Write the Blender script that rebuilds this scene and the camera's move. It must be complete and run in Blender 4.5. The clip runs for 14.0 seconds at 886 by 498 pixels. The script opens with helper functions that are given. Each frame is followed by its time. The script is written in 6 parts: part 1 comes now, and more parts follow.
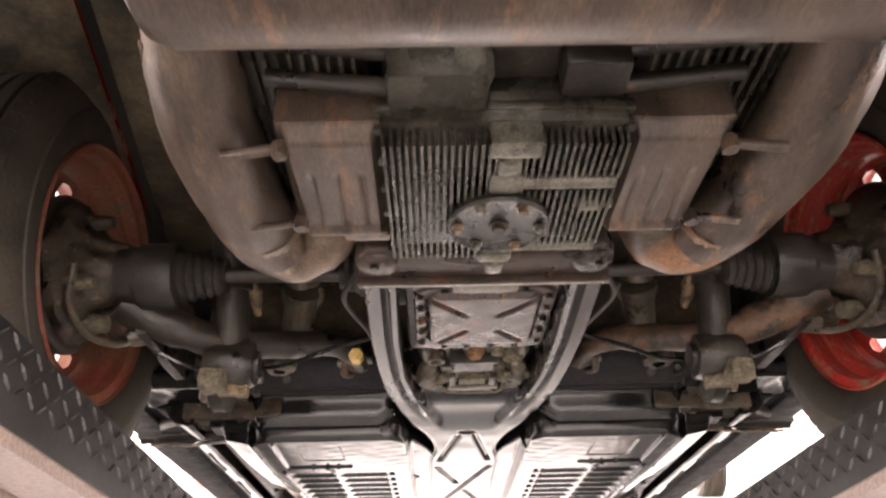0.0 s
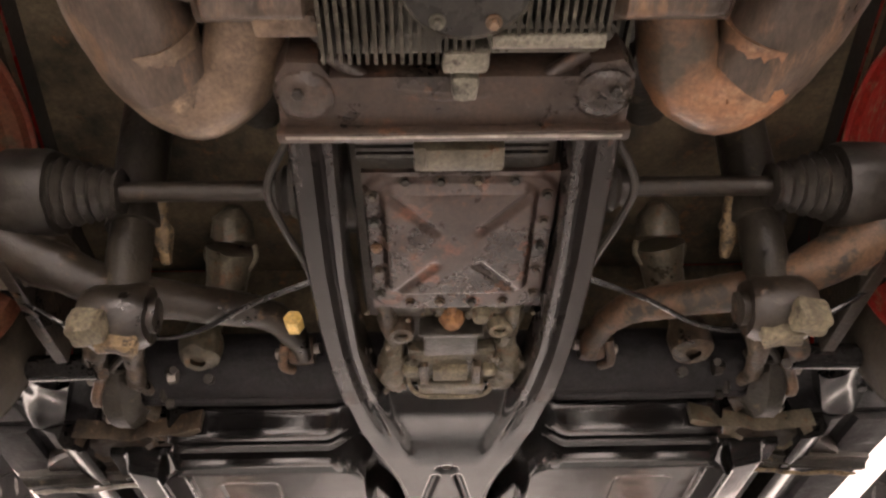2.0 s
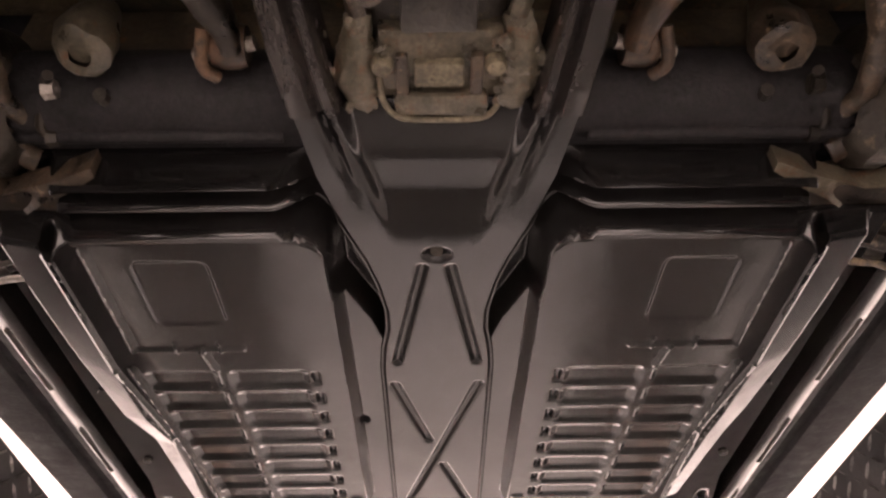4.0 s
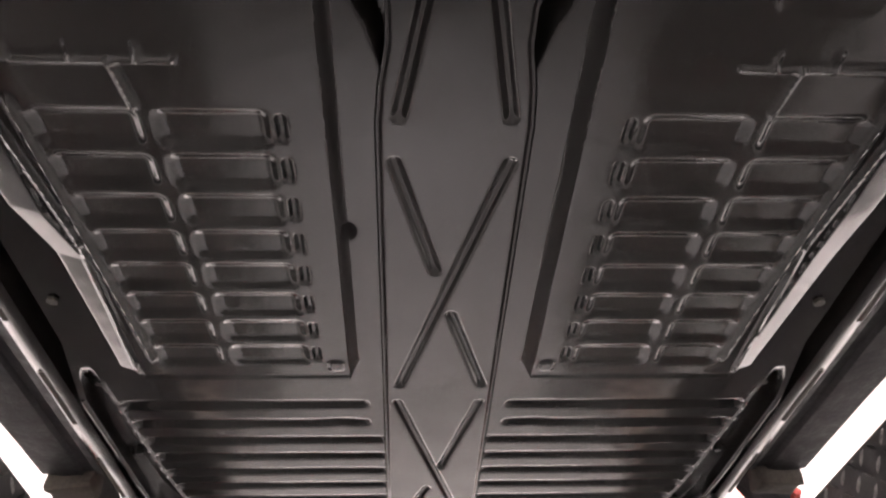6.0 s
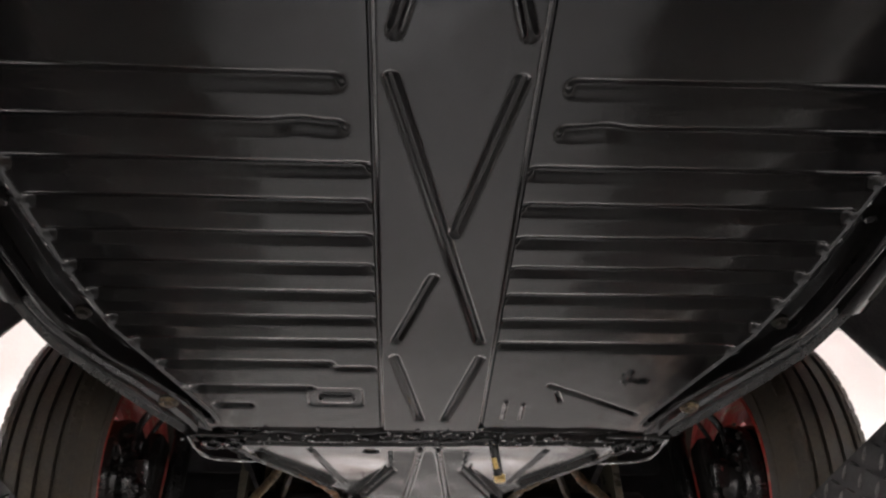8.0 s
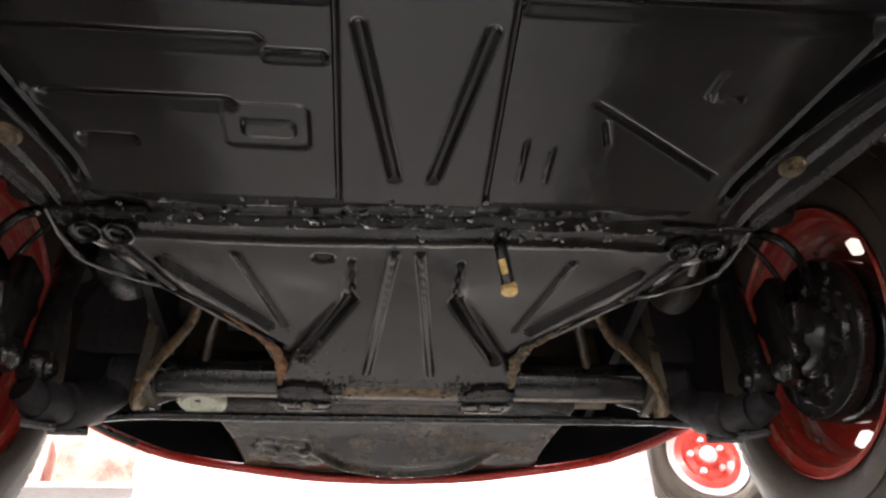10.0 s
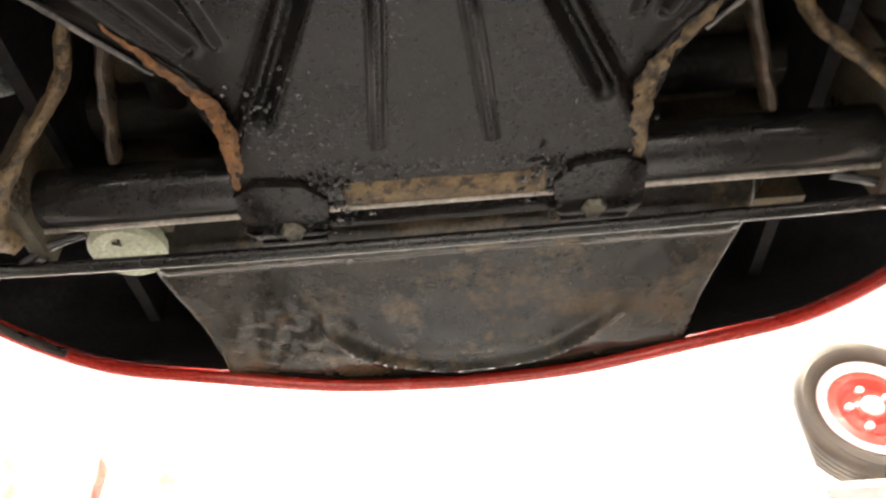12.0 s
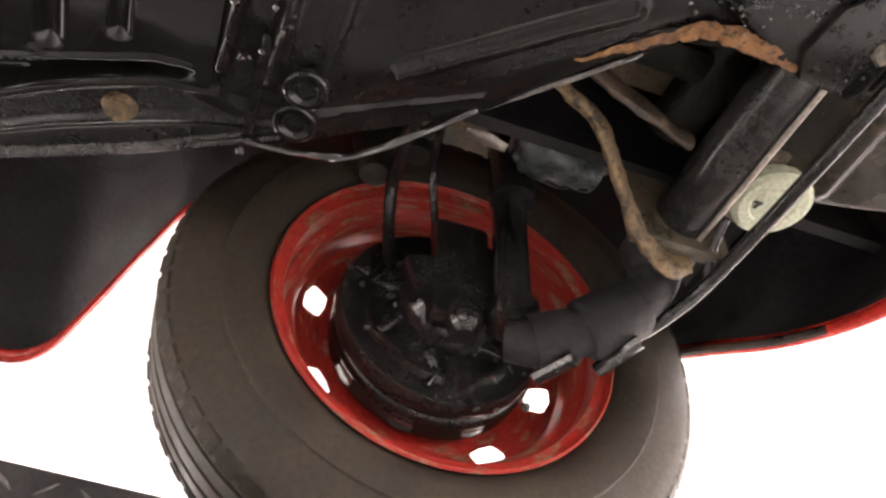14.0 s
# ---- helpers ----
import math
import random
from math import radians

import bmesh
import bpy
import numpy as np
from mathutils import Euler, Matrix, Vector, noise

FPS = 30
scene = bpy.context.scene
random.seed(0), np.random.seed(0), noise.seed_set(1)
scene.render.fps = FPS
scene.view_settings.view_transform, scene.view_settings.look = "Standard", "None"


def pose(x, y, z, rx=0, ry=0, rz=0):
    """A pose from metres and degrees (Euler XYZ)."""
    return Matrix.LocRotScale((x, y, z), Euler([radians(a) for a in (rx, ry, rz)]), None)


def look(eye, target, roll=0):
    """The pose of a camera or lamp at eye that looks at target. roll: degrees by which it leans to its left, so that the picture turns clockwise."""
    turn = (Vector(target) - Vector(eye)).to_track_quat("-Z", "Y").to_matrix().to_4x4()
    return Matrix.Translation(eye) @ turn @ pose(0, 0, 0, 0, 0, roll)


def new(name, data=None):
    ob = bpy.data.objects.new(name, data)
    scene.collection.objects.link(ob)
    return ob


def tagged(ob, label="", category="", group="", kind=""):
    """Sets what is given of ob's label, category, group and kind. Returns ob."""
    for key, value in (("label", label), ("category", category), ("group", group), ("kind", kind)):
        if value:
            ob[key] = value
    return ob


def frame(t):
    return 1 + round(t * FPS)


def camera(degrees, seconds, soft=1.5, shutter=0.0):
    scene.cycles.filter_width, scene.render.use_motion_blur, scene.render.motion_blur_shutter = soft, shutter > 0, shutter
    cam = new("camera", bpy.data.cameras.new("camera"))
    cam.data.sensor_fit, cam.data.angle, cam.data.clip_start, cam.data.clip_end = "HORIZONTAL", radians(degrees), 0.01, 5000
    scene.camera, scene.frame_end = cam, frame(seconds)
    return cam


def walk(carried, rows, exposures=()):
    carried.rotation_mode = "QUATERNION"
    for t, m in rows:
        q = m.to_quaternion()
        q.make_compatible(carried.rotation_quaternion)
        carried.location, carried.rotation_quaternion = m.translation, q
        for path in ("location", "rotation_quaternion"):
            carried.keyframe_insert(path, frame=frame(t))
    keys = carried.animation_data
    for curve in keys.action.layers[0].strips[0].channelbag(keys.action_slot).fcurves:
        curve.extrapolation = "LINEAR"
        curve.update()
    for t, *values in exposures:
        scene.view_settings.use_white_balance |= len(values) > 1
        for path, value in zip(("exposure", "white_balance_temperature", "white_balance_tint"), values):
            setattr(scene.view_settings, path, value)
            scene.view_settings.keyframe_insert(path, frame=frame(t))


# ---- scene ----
cam = camera(59.6, 14.0, soft=2.3, shutter=0.2)
PATH = [
    (0, (-0.069, -1.099, 1.341), (-0.039, 0.652, 2.307), -1.5),
    (0.5, (-0.069, -0.986, 1.272), (-0.035, 0.747, 2.269), -1.4),
    (1, (-0.052, -0.875, 1.224), (-0.006, 0.733, 2.413), -1.8),
    (1.5, (-0.04, -0.752, 1.236), (0.005, 0.767, 2.536), -1.7),
    (2, (-0.027, -0.659, 1.232), (0.013, 0.847, 2.547), -1.7),
    (2.5, (-0.036, -0.552, 1.203), (-0.01, 0.958, 2.515), -1.5),
    (3, (-0.019, -0.448, 1.19), (0.003, 1.066, 2.497), -1.5),
    (3.5, (-0.013, -0.323, 1.183), (0.017, 1.199, 2.48), -1.5),
    (3.7, (-0.004, -0.262, 1.191), (0.022, 1.263, 2.485), -1.3),
    (5.8, (-0.051, 0.207, 1.181), (0.04, 1.72, 2.486), -2.0),
    (6, (-0.047, 0.277, 1.179), (0.041, 1.789, 2.485), -1.9),
    (6.5, (-0.044, 0.424, 1.159), (0.033, 1.931, 2.471), -1.6),
    (7, (-0.052, 0.586, 1.172), (0.027, 2.101, 2.475), -1.4),
    (7.5, (-0.051, 0.719, 1.169), (0.02, 2.25, 2.453), -0.6),
    (8, (-0.042, 0.885, 1.196), (0.042, 2.44, 2.452), -0.9),
    (8.5, (-0.038, 1.022, 1.217), (0.054, 2.609, 2.43), -0.9),
    (8.7, (-0.038, 1.071, 1.219), (0.057, 2.665, 2.422), -0.9),
    (10.8, (-0.03, 1.72, 1.155), (0.158, 3.214, 2.47), -2.6),
    (11, (-0.008, 1.782, 1.185), (0.172, 3.273, 2.505), -2.5),
    (11.5, (-0.011, 1.959, 1.213), (0.107, 3.449, 2.542), -2.8),
    (12, (0.014, 2.1, 1.275), (-0.028, 3.593, 2.604), -3.4),
    (12.5, (0.039, 2.201, 1.266), (-0.476, 3.548, 2.652), -2.6),
    (13, (0.05, 2.199, 1.292), (-0.882, 3.27, 2.7), -1.7),
    (13.5, (0.031, 2.204, 1.248), (-1.148, 2.929, 2.692), 0.9),
    (14, (0.044, 2.214, 1.226), (-1.287, 2.646, 2.654), 2.7),
]
walk(cam, [(t, look(eye, target, roll)) for t, eye, target, roll in PATH],
     [(0.0, 0.05, 6700, 16), (0.5, -0.35, 7150, 15), (1.0, -0.05, 7150, 15), (2.0, 0.2, 7100, 18), (3.5, 0.0, 7450, 28), (6.0, 0.0, 6500, 17), (6.5, -0.1, 6450, 15), (7.0, -0.7, 6350, 12), (7.5, -0.85, 6300, 10), (8.5, -1.05, 6100, 9), (10.0, -0.85, 6300, 9),
      (11.0, -0.5, 6700, 9), (12.0, -0.05, 6750, 6), (12.9, 0.3, 6750, 11), (14.0, 0.4, 6600, 14)])

# ---- light: a closed workshop with rows of unseen ceiling lamps, over a raised car ----
ROOM = (-6.4, 6.8, -6.6, 7.6, 5.6)  # x from, x to, y from, y to, ceiling height
# the four 60 W side lamps are added to whiten the walls
LAMP_SPOTS = [(0.0, 4.8, 3000), (0.0, -4.2, 3400), (-5.4, 4.4, 60), (5.8, 4.4, 60), (-5.4, -2.4, 60), (5.8, -2.4, 60)]  # x, y, watts
LAMP_Z = ROOM[4] - 0.6  # tubes hang on rods; the weaker upward share is added to whiten the ceiling

world = bpy.data.worlds.new("workshop_air")
scene.world = world
world.use_nodes = True
world.node_tree.nodes["Background"].inputs[0].default_value = (1.0, 0.95, 0.9, 1)
world.node_tree.nodes["Background"].inputs[1].default_value = 0.05

for lx, ly, watts in LAMP_SPOTS:
    for turn, share, off in ((0, 1.0, -0.05), (180, 0.28, 0.05)):
        lamp = bpy.data.lights.new("tube_light", "AREA")
        lamp.shape, lamp.size, lamp.size_y = "RECTANGLE", 0.3, 1.5
        lamp.energy, lamp.color = watts * share, (1.0, 0.945, 0.925)
        new("tube_light", lamp).matrix_world = pose(lx, ly, LAMP_Z + off, turn)


# ---- building helpers ----
def thing(name, base, label="", category="", group="", kind=""):
    ob = new(name)
    ob.empty_display_size = 0.05
    ob.location = base
    return tagged(ob, label, category, group, kind)


def part(name, bm, material, parent, label="", smooth=True, kind=""):
    """One mesh object under a thing or a part; bm holds world coordinates."""
    me = bpy.data.meshes.new(name)
    if isinstance(bm, bmesh.types.BMesh):
        bmesh.ops.recalc_face_normals(bm, faces=bm.faces)
        bm.to_mesh(me)
        bm.free()
    else:
        me.from_pydata(bm[0], [], bm[1])
        me.update()
    for m in material if isinstance(material, (list, tuple)) else (material,):
        me.materials.append(m)
    if smooth:
        me.shade_smooth()
        me.set_sharp_from_angle(angle=radians(38))
    ob = new(name, me)
    if parent is not None:
        ob.parent = parent
        if parent.type == "EMPTY":
            ob.matrix_parent_inverse = Matrix.Translation(-parent.location)
    return tagged(ob, label, "", "", kind)


def slab(name, x0, x1, y0, y1, z0, z1, material, label="", kind="structure", category=""):
    bm = bmesh.new()
    box(bm, x0, x1, y0, y1, z0, z1)
    return tagged(part(name, bm, material, None, label, smooth=False), category=category, kind=kind)


def box(bm, x0, x1, y0, y1, z0, z1, bevel=0.0, turn=None, about=None):
    made = bmesh.ops.create_cube(bm, size=1)["verts"]
    c = Vector(((x0 + x1) / 2, (y0 + y1) / 2, (z0 + z1) / 2))
    for v in made:
        v.co = Vector((v.co.x * (x1 - x0), v.co.y * (y1 - y0), v.co.z * (z1 - z0)))
        v.co += c
    if bevel:
        edges = list({e for v in made for e in v.link_edges})
        made = bmesh.ops.bevel(bm, geom=edges, offset=bevel, segments=2, affect="EDGES", profile=0.6)["verts"]
    if turn is not None:
        p = Vector(about) if about else c
        m = Matrix.Translation(p) @ Euler([radians(a) for a in turn]).to_matrix().to_4x4() @ Matrix.Translation(-p)
        bmesh.ops.transform(bm, matrix=m, verts=made)
    return made


def curve(points, steps=6):
    """A smooth line through the points."""
    p = [Vector(q) for q in points]
    p = [2 * p[0] - p[1]] + p + [2 * p[-1] - p[-2]]
    out = []
    for i in range(1, len(p) - 2):
        a, b, c, d = p[i - 1:i + 3]
        for k in range(steps):
            t = k / steps
            out.append(0.5 * (2 * b + (c - a) * t + (2 * a - 5 * b + 4 * c - d) * t * t + (3 * b - a - 3 * c + d) * t ** 3))
    return out + [p[-2]]


def tube(bm, points, r, seg=14, steps=0, flat=1.0, cap=True):
    """A round bar along points; r is one radius or one per point; flat squeezes it in height."""
    p = curve(points, steps) if steps else [Vector(q) for q in points]
    rad = np.interp(np.linspace(0, 1, len(p)), np.linspace(0, 1, len(r)), r).tolist() if isinstance(r, (list, tuple)) else [r] * len(p)
    rings, side = [], None
    for i, q in enumerate(p):
        d = (p[min(i + 1, len(p) - 1)] - p[max(i - 1, 0)]).normalized()
        if side is None:
            side = d.cross(Vector((0, 0, 1)))
            if side.length < 0.1:
                side = d.cross(Vector((0, 1, 0)))
        side = (side - d * side.dot(d)).normalized()
        up = side.cross(d)
        rings.append([bm.verts.new(q + rad[i] * (side * math.cos(a) + up * math.sin(a) * flat)) for a in (2 * math.pi * k / seg for k in range(seg))])
    for a, b in zip(rings, rings[1:]):
        for k in range(seg):
            bm.faces.new((a[k], a[(k + 1) % seg], b[(k + 1) % seg], b[k]))
    if cap:
        bm.faces.new(rings[0][::-1])
        bm.faces.new(rings[-1])


def lathe(bm, profile, centre, axis="x", seg=48, closed=False):
    """Turns (radius, place along the axis) round the axis."""
    c = Vector(centre)
    to = {"x": lambda a, u, v: Vector((a, u, v)), "y": lambda a, u, v: Vector((u, a, v)), "z": lambda a, u, v: Vector((u, v, a))}[axis]
    rings = []
    for r, a in profile:
        if r < 1e-6:
            rings.append([bm.verts.new(c + to(a, 0, 0))])
        else:
            rings.append([bm.verts.new(c + to(a, r * math.cos(t), r * math.sin(t))) for t in (2 * math.pi * k / seg for k in range(seg))])
    pairs = list(zip(rings, rings[1:])) + ([(rings[-1], rings[0])] if closed else [])
    for a, b in pairs:
        for k in range(seg):
            n = (k + 1) % seg
            if len(a) == 1 and len(b) == 1:
                continue
            if len(a) == 1:
                bm.faces.new((a[0], b[n], b[k]))
            elif len(b) == 1:
                bm.faces.new((a[k], a[n], b[0]))
            else:
                bm.faces.new((a[k], a[n], b[n], b[k]))


def prism(bm, outline, z0, z1, bevel=0.0):
    """An outline of (x, y) raised from z0 to z1."""
    low = [bm.verts.new((x, y, z0)) for x, y in outline]
    high = [bm.verts.new((x, y, z1)) for x, y in outline]
    n = len(low)
    made = [bm.faces.new(low[::-1]), bm.faces.new(high)]
    for k in range(n):
        made.append(bm.faces.new((low[k], low[(k + 1) % n], high[(k + 1) % n], high[k])))
    if bevel:
        bmesh.ops.bevel(bm, geom=list(made[0].edges), offset=bevel, segments=2, affect="EDGES", profile=0.6)


def bolt(bm, c, r=0.008, h=0.008, axis="z", sign=-1):
    """A hexagon head on a washer."""
    lathe(bm, [(0, 0), (r * 1.5, 0), (r * 1.5, sign * h * 0.25), (r, sign * h * 0.25)], c, axis, 16)
    lathe(bm, [(r, sign * h * 0.25), (r, sign * h * 0.9), (r * 0.85, sign * h), (0, sign * h)], c, axis, 6)


def weather(bm, amount, scale=45.0, cuts=0, seed=0.0):
    """Uneven, lumpy surface: shifts every point by soft noise at two sizes."""
    if cuts:
        bmesh.ops.subdivide_edges(bm, edges=bm.edges[:], cuts=cuts, use_grid_fill=True)
    push = Vector((seed, seed * 1.7, -seed))
    for v in bm.verts:
        v.co += noise.noise_vector(v.co * scale + push) * amount + noise.noise_vector(v.co * scale * 3.1 - push) * amount * 0.4


def ball(steps):
    """Points and faces of a small sphere."""
    bm = bmesh.new()
    bmesh.ops.create_icosphere(bm, subdivisions=steps, radius=1.0)
    out = np.array([v.co for v in bm.verts]), [[v.index for v in f.verts] for f in bm.faces]
    bm.free()
    return out


def clots(places, seed):
    """Many small rounded lumps: (x, y, z, spread x, spread y, spread z, count, radius)."""
    rng = random.Random(seed)
    shape, tris = ball(2)
    verts, faces = [], []
    for x, y, z, dx, dy, dz, count, r in places:
        for _ in range(count):
            q = r * rng.uniform(0.45, 1.3)
            turn = np.array(Euler((rng.uniform(-0.5, 0.5), rng.uniform(-0.5, 0.5), rng.uniform(0, 3))).to_matrix())
            size = np.array((q, q * rng.uniform(0.6, 1.5), q * 0.7))
            base = len(verts)
            lump = 1 + 0.25 * np.sin(shape @ np.array((rng.uniform(2, 5), rng.uniform(2, 5), rng.uniform(2, 5))))
            put = (shape * lump[:, None] * size) @ turn.T + np.array((x + rng.gauss(0, dx), y + rng.gauss(0, dy), z + rng.gauss(0, dz)))
            verts += put.tolist()
            faces += [[base + k for k in f] for f in tris]
    return verts, faces


# ---- pressed sheet: a height over a stretch of the plan ----
def ease(t):
    t = np.clip(t, 0, 1)
    return t * t * (3 - 2 * t)


def bead(x, y, a, b, w, h):
    """A pressed line from a to b."""
    ax, ay, bx, by = *a, *b
    dx, dy = bx - ax, by - ay
    t = np.clip(((x - ax) * dx + (y - ay) * dy) / (dx * dx + dy * dy), 0, 1)
    d = np.hypot(x - ax - t * dx, y - ay - t * dy)
    return h * ease(1 - d / w)


def tray(x, y, x0, x1, y0, y1, r, soft):
    """1 inside a rounded rectangle, 0 outside, over a slope of width soft."""
    qx = np.abs(x - (x0 + x1) / 2) - (x1 - x0) / 2 + r
    qy = np.abs(y - (y0 + y1) / 2) - (y1 - y0) / 2 + r
    d = np.hypot(np.maximum(qx, 0), np.maximum(qy, 0)) + np.minimum(np.maximum(qx, qy), 0) - r
    return ease(0.5 - d / soft)


def rough_field(x, y, scale, seed):
    """Soft uneven dents, by a few sines."""
    rng = np.random.default_rng(seed)
    out = 0 * x
    for _ in range(9):
        a, f, p = rng.uniform(0, 2 * math.pi), scale * rng.uniform(0.5, 1.8), rng.uniform(0, 6.3)
        out = out + np.sin((x * math.cos(a) + y * math.sin(a)) * f + p)
    return out / 9


def sheet(xs, ys, zs, thick=0.012):
    """A mesh (verts, faces) from grids of places, closed by a skirt and a flat back."""
    n, m = xs.shape
    verts = np.stack([xs, ys, zs], -1).reshape(-1, 3)
    i = np.arange(n * m).reshape(n, m)
    faces = np.stack([i[:-1, :-1], i[:-1, 1:], i[1:, 1:], i[1:, :-1]], -1).reshape(-1, 4).tolist()
    rim = [*i[0, :], *i[1:, -1], *i[-1, -2::-1], *i[-2:0:-1, 0]]
    top = float(zs.max()) + thick
    back = [[*verts[k][:2], top] for k in rim]
    base = n * m
    for k in range(len(rim)):
        j = (k + 1) % len(rim)
        faces.append([int(rim[k]), base + k, base + j, int(rim[j])])
    faces.append([base + k for k in range(len(rim))])
    return verts.tolist() + back, faces


# ---- materials ----
def surface(name, a, b, rough=(0.4, 0.7), metal=0.0, scale=12.0, bump=0.3, fine=220.0, spots=None, spot_at=0.62, coat=0.0, streak=None, lump=1.0, coat_rough=0.25, shine=0.5):
    """Two colours in clouds, with fine grain, uneven gloss and, if given, spots of a third colour."""
    m = bpy.data.materials.new(name)
    m.use_nodes = True
    nt = m.node_tree
    bsdf = nt.nodes["Principled BSDF"]

    def node(kind, **values):
        n = nt.nodes.new(kind)
        for key, value in values.items():
            n.inputs[key.replace("_", " ")].default_value = value
        return n

    def link(o, i):
        nt.links.new(o, i)

    where = nt.nodes.new("ShaderNodeTexCoord").outputs["Object"]
    if streak:
        stretch = node("ShaderNodeMapping", Scale=streak)
        link(where, stretch.inputs["Vector"])
        where = stretch.outputs["Vector"]
    cloud = node("ShaderNodeTexNoise", Scale=scale, Detail=6.0, Roughness=0.65)
    grain = node("ShaderNodeTexNoise", Scale=fine, Detail=3.0, Roughness=0.6)
    link(where, cloud.inputs["Vector"])
    link(where, grain.inputs["Vector"])
    ramp = nt.nodes.new("ShaderNodeValToRGB")
    ramp.color_ramp.elements[0].position, ramp.color_ramp.elements[0].color = 0.36, (*a, 1)
    ramp.color_ramp.elements[1].position, ramp.color_ramp.elements[1].color = 0.64, (*b, 1)
    link(cloud.outputs["Fac"], ramp.inputs["Fac"])
    colour = ramp.outputs["Color"]
    if spots:
        patch = node("ShaderNodeTexNoise", Scale=scale * 1.9, Detail=8.0, Roughness=0.7)
        link(where, patch.inputs["Vector"])
        cut = nt.nodes.new("ShaderNodeMapRange")
        cut.inputs["From Min"].default_value, cut.inputs["From Max"].default_value = spot_at - 0.05, spot_at + 0.05
        link(patch.outputs["Fac"], cut.inputs["Value"])
        mix = nt.nodes.new("ShaderNodeMix")
        mix.data_type = "RGBA"
        link(cut.outputs["Result"], mix.inputs["Factor"])
        link(colour, mix.inputs["A"])
        mix.inputs["B"].default_value = (*spots, 1)
        colour = mix.outputs["Result"]
    speck = nt.nodes.new("ShaderNodeMapRange")
    speck.inputs["From Min"].default_value, speck.inputs["From Max"].default_value = 0.3, 0.7
    speck.inputs["To Min"].default_value, speck.inputs["To Max"].default_value = 0.72, 1.28
    link(grain.outputs["Fac"], speck.inputs["Value"])
    times = nt.nodes.new("ShaderNodeMix")
    times.data_type, times.blend_type = "RGBA", "MULTIPLY"
    times.inputs["Factor"].default_value = 1.0
    link(colour, times.inputs["A"])
    link(speck.outputs["Result"], times.inputs["B"])
    link(times.outputs["Result"], bsdf.inputs["Base Color"])
    gloss = nt.nodes.new("ShaderNodeMapRange")
    gloss.inputs["From Min"].default_value, gloss.inputs["From Max"].default_value = 0.35, 0.65
    gloss.inputs["To Min"].default_value, gloss.inputs["To Max"].default_value = rough
    link(cloud.outputs["Fac"], gloss.inputs["Value"])
    link(gloss.outputs["Result"], bsdf.inputs["Roughness"])
    both = nt.nodes.new("ShaderNodeMath")
    both.operation = "MULTIPLY_ADD"
    both.inputs[1].default_value = 0.35
    link(grain.outputs["Fac"], both.inputs[0])
    swell = nt.nodes.new("ShaderNodeMath")
    swell.operation = "MULTIPLY"
    swell.inputs[1].default_value = lump
    link(cloud.outputs["Fac"], swell.inputs[0])
    link(swell.outputs["Value"], both.inputs[2])
    relief = node("ShaderNodeBump", Strength=bump, Distance=0.004)
    link(both.outputs["Value"], relief.inputs["Height"])
    link(relief.outputs["Normal"], bsdf.inputs["Normal"])
    bsdf.inputs["Metallic"].default_value = metal
    bsdf.inputs["Specular IOR Level"].default_value = shine
    bsdf.inputs["Coat Weight"].default_value = coat
    bsdf.inputs["Coat Roughness"].default_value = coat_rough
    return m


def glow(name, colour, strength):
    m = bpy.data.materials.new(name)
    m.use_nodes = True
    bsdf = m.node_tree.nodes["Principled BSDF"]
    bsdf.inputs["Base Color"].default_value = (*colour, 1)
    bsdf.inputs["Emission Color"].default_value = (*colour, 1)
    bsdf.inputs["Emission Strength"].default_value = strength
    return m


PAN = surface("black_chassis_paint", (0.0060, 0.0058, 0.0057), (0.0098, 0.0095, 0.0093), (0.09, 0.16), scale=5, bump=0.02, fine=320, lump=0.1, shine=0.42)
HEAD = surface("black_underseal", (0.0075, 0.007, 0.0066), (0.013, 0.012, 0.0113), (0.09, 0.21), scale=9, bump=0.08, fine=240, lump=0.3, shine=0.27)
TAR = surface("wet_black_tar", (0.007, 0.0066, 0.0062), (0.012, 0.0115, 0.011), (0.03, 0.08), scale=40, bump=0.08, fine=300, coat=1.0, coat_rough=0.02)
BLACK = surface("glossy_black_paint", (0.010, 0.0098, 0.0096), (0.020, 0.0193, 0.0186), (0.10, 0.24), scale=14, bump=0.06, fine=240, lump=0.4)
GRIME = surface("oily_grime", (0.009562, 0.0085, 0.006587), (0.03188, 0.02656, 0.0186), (0.30, 0.6), scale=16, bump=0.8, fine=180, spots=(0.11, 0.085, 0.052), spot_at=0.65)
# dark dirt; holes and slots take it too, for their shade
DIRTSHADE = surface("dark_dirt_and_hole_shade", (0.022, 0.020, 0.017), (0.050, 0.043, 0.034), (0.7, 0.95), scale=8, bump=0.5, fine=150)
BAY = surface("brown_dirty_underbody", (0.026, 0.024, 0.016), (0.150, 0.118, 0.072), (0.45, 0.8), scale=12, bump=0.8, fine=150, spots=(0.19, 0.095, 0.042), spot_at=0.63)
CAST = surface("oily_olive_casting", (0.03613, 0.03188, 0.02125), (0.1169, 0.102, 0.07119), (0.24, 0.55), metal=0.1, scale=26, bump=0.6, fine=220, spots=(0.10, 0.052, 0.026), spot_at=0.60)
CRUD = surface("oily_brown_crust", (0.01536, 0.012, 0.00864), (0.0672, 0.048, 0.02976), (0.26, 0.6), scale=34, bump=0.8, fine=190, spots=(0.17, 0.125, 0.08), spot_at=0.62)
FORK = surface("worn_frame_paint", (0.011, 0.010, 0.0095), (0.022, 0.018, 0.016), (0.16, 0.30), scale=10, bump=0.04, fine=220, spots=(0.06, 0.030, 0.018), spot_at=0.67, streak=(2.2, 0.6, 1), lump=0.3)
